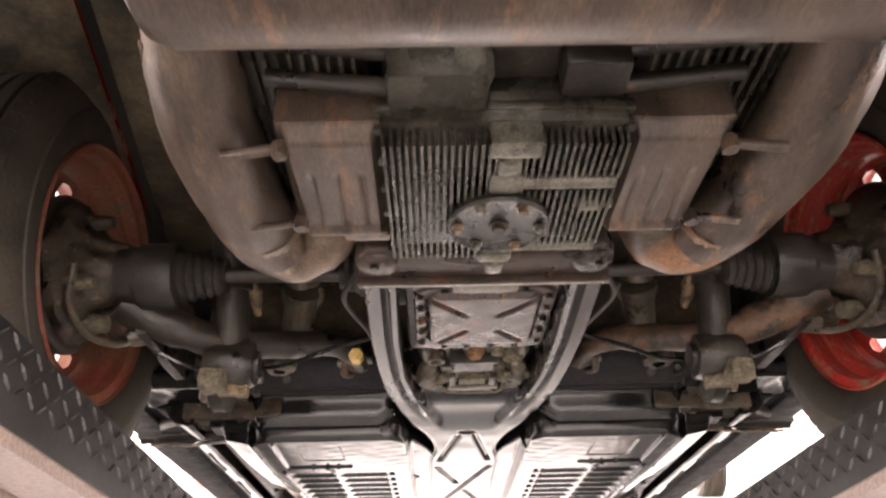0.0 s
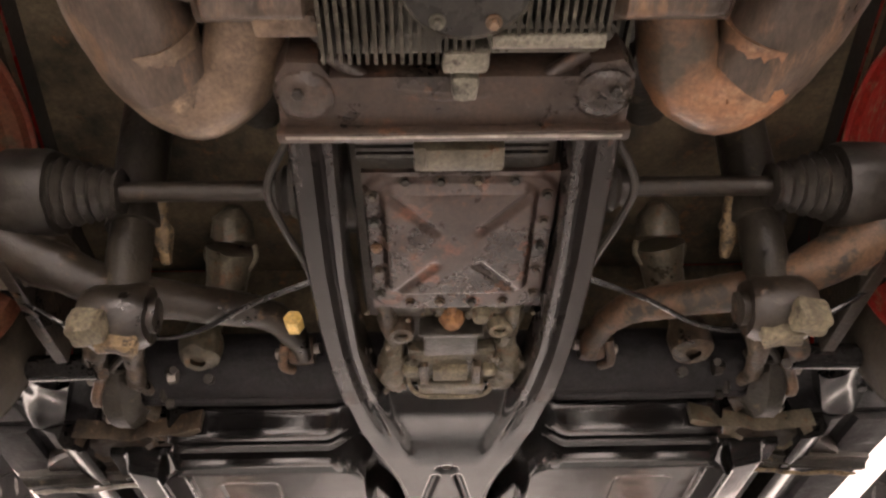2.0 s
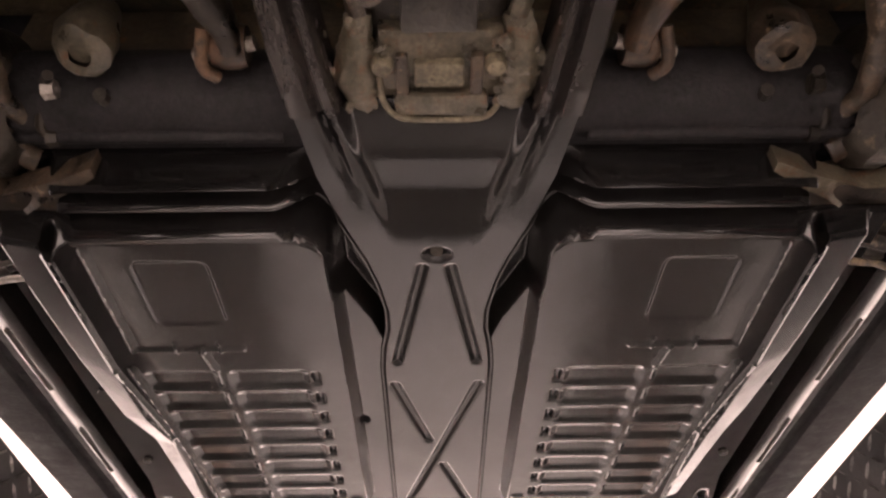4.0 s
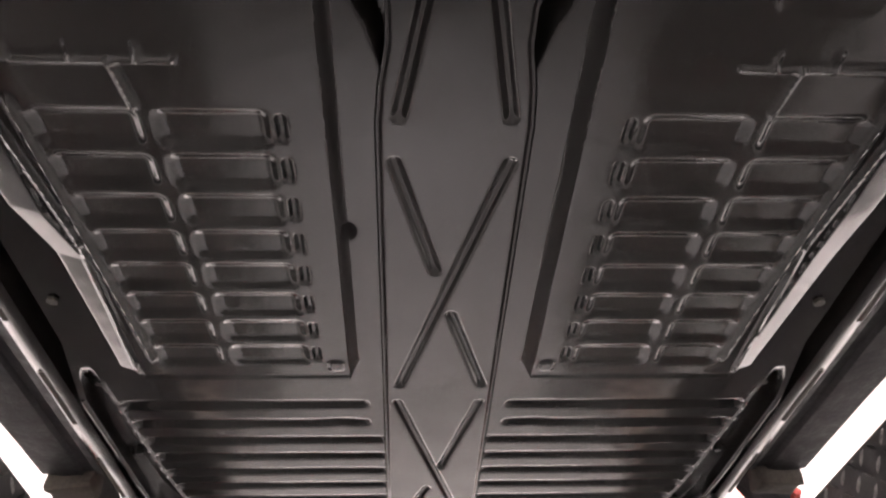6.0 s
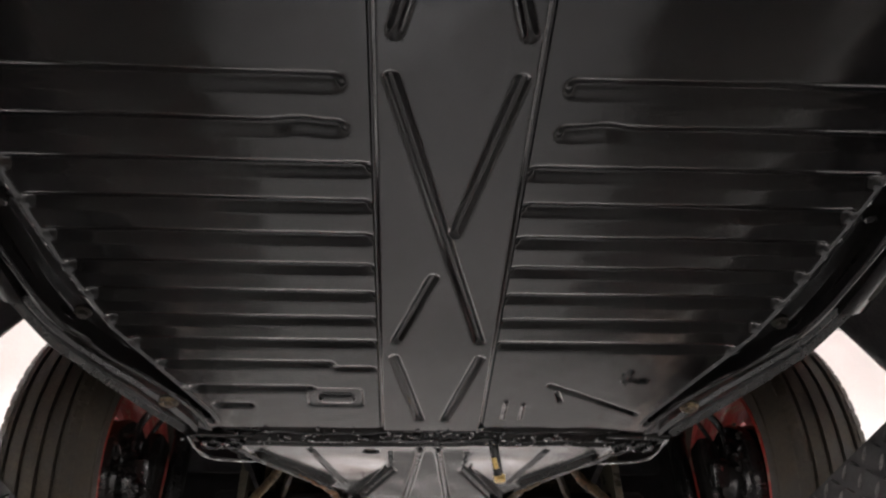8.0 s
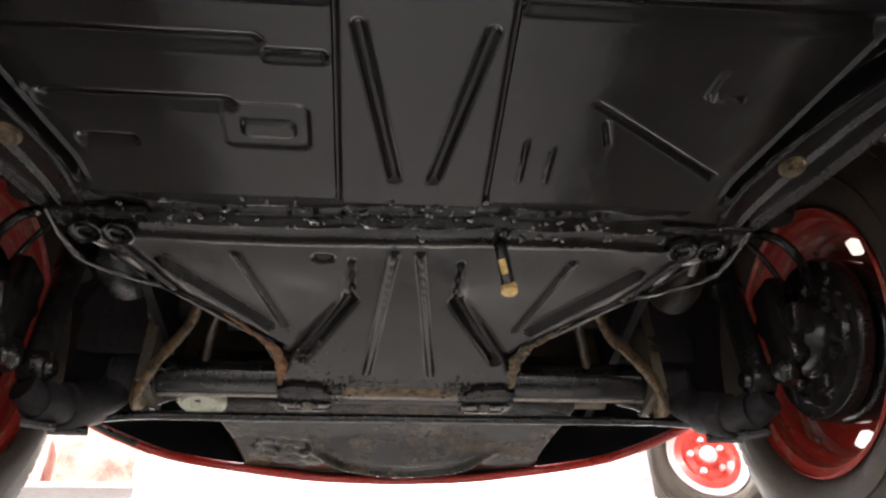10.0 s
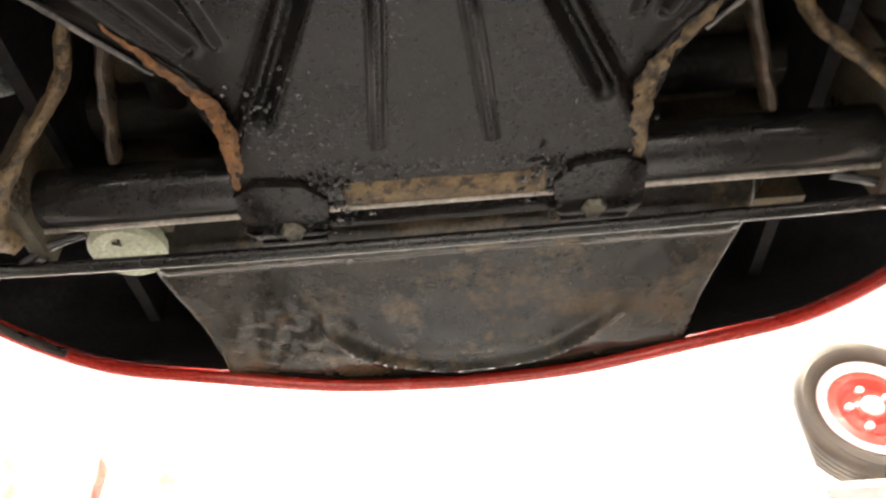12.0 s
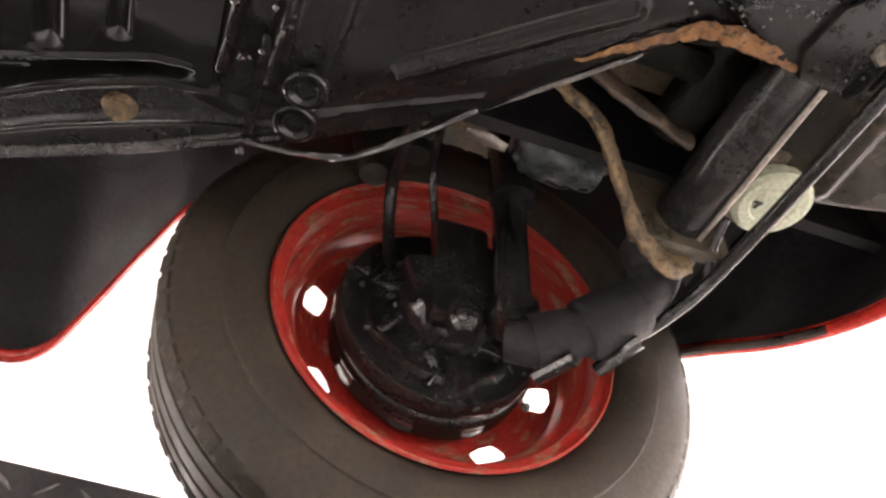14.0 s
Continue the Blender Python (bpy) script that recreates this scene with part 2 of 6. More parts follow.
RUSTBAR = surface("rusty_crossmember", (0.0221, 0.0169, 0.01365), (0.0572, 0.0377, 0.0273), (0.22, 0.5), scale=16, bump=0.5, fine=200, spots=(0.095, 0.045, 0.024), spot_at=0.63)
EXHAUST = surface("brown_heat_stained_steel", (0.0348, 0.02538, 0.01957), (0.1189, 0.087, 0.06525), (0.26, 0.52), metal=0.1, scale=9, bump=0.3, fine=200, spots=(0.17, 0.10, 0.058), spot_at=0.60, streak=(1.6, 0.5, 1), lump=0.7)
ELBOW = surface("scorched_elbow_steel", (0.0672, 0.049, 0.0364), (0.21, 0.147, 0.098), (0.25, 0.5), metal=0.15, scale=14, bump=0.4, fine=220, spots=(0.30, 0.22, 0.15), spot_at=0.66)
ORANGE = surface("orange_rusted_elbow", (0.066, 0.0504, 0.036), (0.324, 0.15, 0.0696), (0.3, 0.55), scale=11, bump=0.5, fine=220, spots=(0.33, 0.20, 0.115), spot_at=0.63)
CASE = surface("dirty_cast_alloy", (0.04, 0.036, 0.027), (0.082, 0.075, 0.058), (0.17, 0.38), metal=0.45, scale=20, bump=0.4, fine=260, spots=(0.15, 0.135, 0.105), spot_at=0.67)
PALE = surface("pale_cast_alloy", (0.085, 0.08, 0.062), (0.20, 0.19, 0.15), (0.28, 0.5), metal=0.4, scale=30, bump=0.5, fine=240, spots=(0.04, 0.036, 0.028), spot_at=0.6)
DISC = surface("black_sump_cover", (0.019, 0.018, 0.0155), (0.036, 0.033, 0.028), (0.2, 0.36), metal=0.2, scale=20, bump=0.3, fine=260)
BRASS = surface("coppery_nut", (0.12, 0.08, 0.05), (0.22, 0.15, 0.10), (0.3, 0.5), metal=0.4, scale=60, bump=0.3)
# also colours the thin strips that stand in for lit edges
STEEL = surface("bare_worn_steel_and_glints", (0.22, 0.20, 0.18), (0.38, 0.35, 0.31), (0.3, 0.5), metal=0.7, scale=40, bump=0.3)
COVER = surface("red_brown_cover_plate", (0.022, 0.0165, 0.0138), (0.054, 0.034, 0.026), (0.18, 0.4), metal=0.2, scale=9, bump=0.2, fine=200, spots=(0.13, 0.055, 0.032), spot_at=0.60)
ARM = surface("rust_brown_arm", (0.03188, 0.02063, 0.01313), (0.1172, 0.06562, 0.03469), (0.35, 0.65), scale=14, bump=0.5, fine=200, spots=(0.020, 0.017, 0.012), spot_at=0.53)
DARKARM = surface("greasy_dark_arm", (0.009, 0.0075, 0.006), (0.028, 0.021, 0.014), (0.25, 0.55), scale=16, bump=0.6, fine=180, spots=(0.10, 0.058, 0.033), spot_at=0.63)
RUBBER = surface("dusty_boot_rubber", (0.013, 0.0117, 0.01001), (0.0338, 0.02925, 0.0234), (0.36, 0.6), scale=18, bump=0.4, fine=200, spots=(0.07, 0.062, 0.045), spot_at=0.66)
TYRE = surface("dusty_tyre_rubber", (0.019, 0.0155, 0.0108), (0.046, 0.036, 0.023), (0.55, 0.85), scale=16, bump=0.45, fine=150, spots=(0.070, 0.054, 0.034), spot_at=0.68)
RED = surface("worn_red_rim_paint", (0.33, 0.022, 0.016), (0.42, 0.036, 0.026), (0.32, 0.5), scale=22, bump=0.15, fine=180, spots=(0.34, 0.21, 0.13), spot_at=0.575, streak=(4.0, 0.55, 0.55))
RIMDIRT = surface("dirty_red_rim_paint", (0.20, 0.030, 0.020), (0.24, 0.11, 0.06), (0.45, 0.7), scale=10, bump=0.3, fine=180, spots=(0.16, 0.11, 0.07), spot_at=0.6)
BODYRED = surface("red_body_paint", (0.48, 0.030, 0.020), (0.54, 0.038, 0.026), (0.22, 0.3), scale=5, bump=0.03, fine=150, coat=0.4)
WELL = surface("black_wing_lining", (0.011, 0.0106, 0.0112), (0.024, 0.0228, 0.0245), (0.5, 0.8), scale=30, bump=0.7, fine=160, shine=0.25)
TAN = surface("tan_rusty_strap", (0.085, 0.058, 0.028), (0.20, 0.14, 0.072), (0.5, 0.75), scale=42, bump=0.6, fine=220, spots=(0.028, 0.020, 0.012), spot_at=0.54)
RUST = surface("flaking_orange_rust", (0.13, 0.060, 0.024), (0.29, 0.145, 0.058), (0.55, 0.85), scale=46, bump=0.9, fine=190, spots=(0.035, 0.022, 0.013), spot_at=0.58)
YELLOW = surface("yellow_paint_mark", (0.55, 0.36, 0.08), (0.72, 0.52, 0.2), (0.4, 0.6), scale=40, bump=0.3)
GREEN = surface("pale_green_plastic", (0.46, 0.50, 0.36), (0.55, 0.59, 0.45), (0.3, 0.45), scale=30, bump=0.05, spots=(0.30, 0.30, 0.21), spot_at=0.76)
BONE = surface("bone_coloured_dust", (0.075, 0.0645, 0.042), (0.165, 0.1425, 0.09375), (0.55, 0.8), scale=40, bump=0.6, fine=160, spots=(0.045, 0.036, 0.024), spot_at=0.6)
APRON = surface("dirty_painted_apron", (0.010, 0.0092, 0.0078), (0.029, 0.0245, 0.0175), (0.10, 0.30), scale=7, bump=0.08, fine=220, spots=(0.075, 0.052, 0.029), spot_at=0.56, lump=0.3, shine=0.4)
LIFT = surface("beige_lift_paint", (0.36, 0.285, 0.245), (0.44, 0.355, 0.31), (0.35, 0.5), scale=6, bump=0.08, fine=160)
TREAD = surface("black_chequer_plate", (0.016, 0.016, 0.017), (0.032, 0.030, 0.030), (0.3, 0.5), metal=0.2, scale=14, bump=0.25, fine=220)
WORN = surface("worn_tread_bars", (0.05, 0.05, 0.05), (0.22, 0.21, 0.2), (0.3, 0.5), metal=0.4, scale=30, bump=0.2)
CONCRETE = surface("dark_workshop_floor", (0.074, 0.070, 0.066), (0.100, 0.095, 0.090), (0.40, 0.65), scale=2.2, bump=0.1, fine=90, spots=(0.07, 0.067, 0.064), spot_at=0.66)
PLASTER = surface("white_wall_paint", (0.78, 0.76, 0.74), (0.84, 0.82, 0.80), (0.6, 0.8), scale=1.5, bump=0.05, fine=120)
SHELF = surface("grey_shelf_steel", (0.34, 0.32, 0.31), (0.42, 0.40, 0.39), (0.35, 0.5), metal=0.3, scale=8, bump=0.05)
CARD = surface("red_and_cream_carton", (0.62, 0.50, 0.42), (0.60, 0.16, 0.13), (0.5, 0.7), scale=9, bump=0.05, fine=120)
WHITERIM = surface("white_wheel_paint", (0.60, 0.50, 0.50), (0.70, 0.61, 0.60), (0.3, 0.4), scale=8, bump=0.03)
LED = glow("lit_lamp_cover", (1.0, 0.95, 0.9), 9.0)


# ---- the workshop ----
X0, X1, Y0, Y1, TOP = ROOM
slab("floor", X0 - 0.2, X1 + 0.2, Y0 - 0.2, Y1 + 0.2, -0.2, 0.0, CONCRETE, "grey stained concrete workshop floor", category="floor")
slab("wall_west", X0 - 0.2, X0, Y0 - 0.2, Y1 + 0.2, 0.0, TOP, PLASTER, "plain white painted workshop wall", category="wall")
slab("wall_east", X1, X1 + 0.2, Y0 - 0.2, Y1 + 0.2, 0.0, TOP, PLASTER, "plain white painted workshop wall", category="wall")
slab("wall_north", X0, X1, Y1, Y1 + 0.2, 0.0, TOP, PLASTER, "plain white painted workshop wall", category="wall")
slab("wall_south", X0, X1, Y0 - 0.2, Y0, 0.0, TOP, PLASTER, "plain white painted workshop wall", category="wall")
slab("ceiling", X0 - 0.2, X1 + 0.2, Y0 - 0.2, Y1 + 0.2, TOP, TOP + 0.15, PLASTER, "white workshop ceiling", category="ceiling")

for lx, ly, watts in LAMP_SPOTS:
    lamp_body = thing("ceiling_lamp", (lx, ly, TOP), "unseen long white workshop lamp hung on rods under the ceiling", "lamp", "ceiling lamps")
    bm = bmesh.new()
    for side in (-1, 1):
        box(bm, lx + side * 0.165 - 0.012, lx + side * 0.165 + 0.012, ly - 0.8, ly + 0.8, LAMP_Z - 0.03, LAMP_Z + 0.03, 0.006)
    for end in (-1, 1):
        box(bm, lx - 0.153, lx + 0.153, ly + end * 0.79 - 0.01, ly + end * 0.79 + 0.01, LAMP_Z - 0.03, LAMP_Z + 0.03, 0.004)
    part("housing", bm, SHELF, lamp_body)
    for end in (-1, 1):
        bm = bmesh.new()
        tube(bm, [(lx, ly + end * 0.79, LAMP_Z + 0.03), (lx, ly + end * 0.79, TOP - 0.002)], 0.008, 10)
        part("rod", bm, SHELF, lamp_body)
    for side in (-1, 1):
        bm = bmesh.new()
        tube(bm, [(lx + side * 0.07, ly - 0.77, LAMP_Z), (lx + side * 0.07, ly + 0.77, LAMP_Z)], 0.014, 12)
        part("tube", bm, LED, lamp_body, "glowing white tube")


# ---- the lift: two runways of chequer plate on posts ----
KERB = {-1: (1.690, -0.055), 1: (1.676, -0.020)}  # upper edge of each kerb at the rear axle, and its fall towards the front
INNER = {-1: 0.552, 1: 0.572}
# front end is lengthened out of view so that it shades the floor
RUN = (-1.9, 4.8)
KERB_END = {-1: 1.95, 1: 2.15}  # where each inner kerb stops


def deck_z(y):
    return 1.5995 - 0.0412 * y


def kerb_z(s, y):
    return KERB[s][0] + KERB[s][1] * y


lift = thing("vehicle_lift", (0, 1.1, 0), "four-post car lift with black chequer-plate runways and beige beams", "car lift")


def sloped(bm, x0, x1, y0, y1, low, high, bevel=0.0):
    """A bar along y whose underside and top follow the runway's fall."""
    for v in box(bm, x0, x1, y0, y1, 0, 1, bevel):
        v.co.z = deck_z(v.co.y) + low + (high - low) * v.co.z


def lozenges(face, x, s):
    """Raised bars of chequer plate, on the upright inner face or on the deck."""
    verts, faces = [], []
    step = 0.030
    for i in range(int((RUN[1] - RUN[0]) / step)):
        y = RUN[0] + 0.02 + i * step
        for j in range(3 if face == "side" else 12):
            lean = 0.010 if (i + j) % 2 else -0.010
            past = face == "side" and y > KERB_END[s] - 0.02
            if past and (s > 0 or j or y < KERB_END[s] + 0.02):
                continue
            if past:
                c = Vector((x, y, deck_z(y) - 0.015))
                along, across, out = Vector((0, lean, 0.0085)), Vector((0, 0.0026, 0.0012)), Vector((-s * 0.0055, 0, 0))
            elif face == "side":
                c = Vector((x - s * 0.0, y, kerb_z(s, y) - 0.013 - j * 0.0245))
                along, across, out = Vector((0, lean, 0.0085)), Vector((0, 0.0026, 0.0012)), Vector((-s * 0.0032, 0, 0))
            else:
                c = Vector((x + s * (0.02 + j * 0.032), y, deck_z(y) + 0.001))
                along, across, out = Vector((0.009, lean, 0)), Vector((0.0026, 0.0012, 0)), Vector((0, 0, 0.0025))
            n = len(verts)
            verts += [c - along, c + across, c + along, c - across, c - along * 0.6 + out, c + across * 0.6 + out, c + along * 0.6 + out, c - across * 0.6 + out]
            faces += [[n + 4, n + 5, n + 6, n + 7]] + [[n + k, n + (k + 1) % 4, n + 4 + (k + 1) % 4, n + 4 + k] for k in range(4)]
    return verts, faces


for s in (-1, 1):
    x = INNER[s]
    lo, hi = sorted((s * x, s * (x + 0.012)))
    bm = bmesh.new()
    for v in box(bm, lo, hi, RUN[0], KERB_END[s], 0, 1, 0.002):
        v.co.z = deck_z(v.co.y) - 0.012 + (kerb_z(s, v.co.y) - deck_z(v.co.y) + 0.012) * v.co.z
    a, b = sorted((s * (x + 0.012), s * (x + 0.50)))
    sloped(bm, a, b, *RUN, -0.007, 0.0)
    if s < 0:
        a, b = sorted((s * (x - 0.003), s * (x + 0.0015)))
        sloped(bm, a, b, KERB_END[s] + 0.004, RUN[1], -0.032, -0.0005)
    runway = part("runway", bm, TREAD, lift, "black chequer-plate runway with a low kerb", smooth=False)
    part("tread_pattern", lozenges("side", s * x, s), WORN, runway, "worn raised bars", smooth=False, kind="stuff")
    part("deck_pattern", lozenges("deck", s * (x + 0.012), s), WORN, runway, "worn raised bars", smooth=False, kind="stuff")
    bm = bmesh.new()
    a, b = sorted((s * (x + 0.002), s * (x + 0.498)))
    sloped(bm, a, b, *RUN, -0.0125, -0.0075)
    part("under_plate", bm, LIFT, runway, "beige painted underside", smooth=False)
    bm = bmesh.new()
    for off, wide, low in ((0.004, 0.088, -0.030), (0.400, 0.10, -0.030)):
        a, b = sorted((s * (x + off), s * (x + off + wide)))
        sloped(bm, a, b, *RUN, low, -0.0130, 0.004)
    part("beam", bm, LIFT, runway, "beige painted box beam")
    bm = bmesh.new()
    a, b = sorted((s * (x + 0.098), s * (x + 0.19)))
    sloped(bm, a, b, *RUN, -0.036, -0.0130, 0.003)
    part("jack_rail", bm, LIFT, runway, "beige painted rail")
for y in (RUN[0] + 0.1, RUN[1] - 0.1):
    bm = bmesh.new()
    z = deck_z(y) - 0.037
    box(bm, -1.42, 1.42, y - 0.07, y + 0.07, z - 0.16, z, 0.008)
    part("crossbeam", bm, LIFT, lift, "beige steel crossbeam")
    for s in (-1, 1):
        bm = bmesh.new()
        box(bm, s * 1.40 - 0.06, s * 1.40 + 0.06, y - 0.16, y - 0.072, 0.012, 2.3, 0.008)
        box(bm, s * 1.40 - 0.15, s * 1.40 + 0.15, y - 0.25, y + 0.05, 0.0, 0.014)
        part("post", bm, LIFT, lift, "beige steel lift post")


# ---- shelving behind the car ----
def slotted_post(bm, x, y, z0, z1):
    for k in range(int((z1 - z0) / 0.06)):
        z = z0 + k * 0.06
        box(bm, x - 0.022, x - 0.007, y - 0.003, y, z, z + 0.06)
        box(bm, x + 0.007, x + 0.022, y - 0.003, y, z, z + 0.06)
        box(bm, x - 0.007, x + 0.007, y - 0.003, y, z + 0.025, z + 0.06)
    box(bm, x + 0.019, x + 0.022, y, y + 0.04, z0, z1)


def shelf_rack(x0, x1, y0, y1, tiers, high):
    rack = thing("shelf_rack", ((x0 + x1) / 2, (y0 + y1) / 2, 0), "grey slotted-steel storage rack standing before the white wall", "shelf", "storage racks")
    for x in (x0, x1):
        for y in (y0, y1):
            bm = bmesh.new()
            slotted_post(bm, x, y, 0.0, high)
            part("upright", bm, SHELF, rack, smooth=False)
    for z in tiers:
        bm = bmesh.new()
        box(bm, x0 + 0.005, x1 - 0.005, y0 + 0.004, y1 - 0.004, z - 0.03, z, 0.004)
        part("shelf_board", bm, SHELF, rack)
    return rack


shelf_rack(1.27, 3.1, 4.92, 5.45, (0.4, 1.3, 2.479), 3.1)
shelf_rack(-3.0, -1.08, 4.92, 5.45, (0.4, 1.5, 2.62), 3.1)


def tyre_profile(r=0.321, half=0.083, rim=0.204):
    """Section of a tyre: bead, sidewall, grooved tread, sidewall, bead."""
    side = [(rim, 0.056), (rim + 0.004, 0.065), (rim + 0.014, 0.074), (rim + 0.032, half), (rim + 0.056, half), (rim + 0.058, half - 0.0025), (rim + 0.076, half - 0.005), (r - 0.020, half - 0.012), (r - 0.008, half - 0.019)]
    tread, grooves = [], (0.041, 0.014, -0.014, -0.041)
    tread.append((r - 0.003, half - 0.027))
    for g in grooves:
        top = r - 0.03 * abs(g) * 2
        tread += [(top, g + 0.004), (top - 0.007, g + 0.0025), (top - 0.007, g - 0.0025), (top, g - 0.004)]
    tread.append((r - 0.003, -half + 0.027))
    return side + tread + [(q, -a) for q, a in reversed(side)] + [(rim - 0.012, -0.055), (rim - 0.012, 0.055)]


def tread_cuts(bm, c, r, axis, count, half):
    """Raised shoulder blocks round a tyre."""
    c = Vector(c)
    for k in range(count):
        t = 2 * math.pi * k / count
        for sgn in (-1, 1):
            for a0, a1 in ((half - 0.031, half - 0.016),):
                pts = []
                for da, rr in ((a0, r - 0.001), (a1, r - 0.010)):
                    for dt in (-0.36, 0.36):
                        u = t + dt * 2 * math.pi / count
                        p = (sgn * da, rr * math.cos(u), rr * math.sin(u))
                        q = (sgn * da, (rr - 0.012) * math.cos(u), (rr - 0.012) * math.sin(u))
                        pts.append((p, q))
                order = [0, 1, 3, 2]
                put = lambda v: bm.verts.new(c + (Vector(v) if axis == "x" else Vector((v[1], v[0], v[2]))))
                up = [put(pts[i][0]) for i in order]
                lo = [put(pts[i][1]) for i in order]
                bm.faces.new(up)
                for i in range(4):
                    bm.faces.new((up[i], up[(i + 1) % 4], lo[(i + 1) % 4], lo[i]))


SX, SY, SZ = 1.628, 5.03, 2.800
spare = thing("spare_wheel", (SX, SY, 2.479), "red wheel with a white ring and dusty tyre on the rack", "wheel")
bm = bmesh.new()
lathe(bm, tyre_profile(0.321, 0.083, 0.216), (SX, SY, SZ), "y", 56, closed=True)
part("tyre", bm, TYRE, spare, "dusty black tyre")
bm = bmesh.new()
lathe(bm, [(0.212, -0.062), (0.206, -0.066), (0.196, -0.062), (0.186, -0.048), (0.170, -0.050), (0.170, 0.06), (0.206, 0.065)], (SX, SY, SZ), "y", 48)
part("rim_ring", bm, WHITERIM, spare, "white rim ring")
bm = bmesh.new()
lathe(bm, [(0.171, -0.045), (0.135, -0.054), (0.105, -0.030), (0.070, -0.036), (0.052, -0.06), (0.0, -0.065)], (SX, SY, SZ), "y", 40)
disc = part("wheel_disc", bm, BODYRED, spare, "red wheel disc")
bm = bmesh.new()
lathe(bm, [(0.045, -0.050), (0.042, -0.074), (0.020, -0.084), (0.0, -0.085)], (SX, SY, SZ), "y", 24)
part("hub_cap", bm, WHITERIM, disc, "white worn hub cap")
for k in range(5):
    bm = bmesh.new()
    t = math.pi * 0.4 * k + 0.5
    lathe(bm, [(0.015, -0.03), (0.015, -0.056), (0.0, -0.06)], (SX + 0.086 * math.cos(t), SY, SZ + 0.086 * math.sin(t)), "y", 12)
    part("wheel_nut", bm, WHITERIM, disc)

loose = thing("tyre", (2.06, 5.1, 2.479), "dusty black tyre standing on the rack", "tyre")
bm = bmesh.new()
lathe(bm, tyre_profile(0.29, 0.09, 0.195), (2.07, 5.12, 2.771), "x", 56, closed=True)
tread_cuts(bm, (2.07, 5.12, 2.771), 0.291, "x", 44, 0.09)
part("carcass", bm, TYRE, loose)


def carton(x0, x1, y0, y1, z0, z1, label, turn):
    ob = thing("carton", ((x0 + x1) / 2, (y0 + y1) / 2, z0), label, "box", "cartons on the racks")
    bm = bmesh.new()
    box(bm, x0, x1, y0, y1, z0, z1, 0.004, (0, 0, turn))
    part("body", bm, CARD, ob)
    bm = bmesh.new()
    box(bm, (x0 + x1) / 2 - 0.03, (x0 + x1) / 2 + 0.03, y0 + 0.002, y1 - 0.002, z1 + 0.0005, z1 + 0.002, 0, (0, 0, turn))
    part("tape", bm, BONE, ob)


carton(1.86, 2.28, 4.96, 5.22, 3.064, 3.30, "red and cream printed carton lying across a tyre", 3)
carton(-1.48, -1.12, 4.95, 5.25, 2.62, 2.95, "pale red carton on the rack", -4)
carton(-1.95, -1.56, 4.95, 5.25, 2.62, 2.86, "pale red carton on the rack", 6)


# ---- the car ----
AXLE_R, AXLE_F = 0.01, 2.430  # y of the rear and front axles
HUB_R, HUB_F = 1.918, 1.818  # their heights
car = thing("car", (0, 1.2, 1.6), "red vintage two-door car with black chassis raised on a lift", "car")
PAN_Z = 1.80


def half_tunnel(y):
    """Half width of the backbone's bottom plate, flaring out into the fork."""
    return np.interp(y, [0.30, 0.33, 0.41, 0.46, 0.50, 0.55, 0.60, 0.66, 0.70, 0.75, 0.80, 2.2], [0.156, 0.152, 0.138, 0.124, 0.110, 0.092, 0.079, 0.070, 0.070, 0.078, 0.082, 0.088])


def pan_edge(y):
    return np.interp(y, [0.4, 1.20, 1.36, 1.65, 1.75, 1.82, 1.88, 1.94, 2.00, 2.08, 2.13], [0.532, 0.532, 0.556, 0.552, 0.546, 0.534, 0.507, 0.470, 0.434, 0.398, 0.388])


def pan_rim(y):
    """Where the flat of the pan ends and the dark gutter along its edge begins."""
    return np.interp(y, [1.2, 1.39, 1.68, 1.82, 1.95, 2.08, 2.13], [0.514, 0.504, 0.484, 0.464, 0.418, 0.372, 0.366])


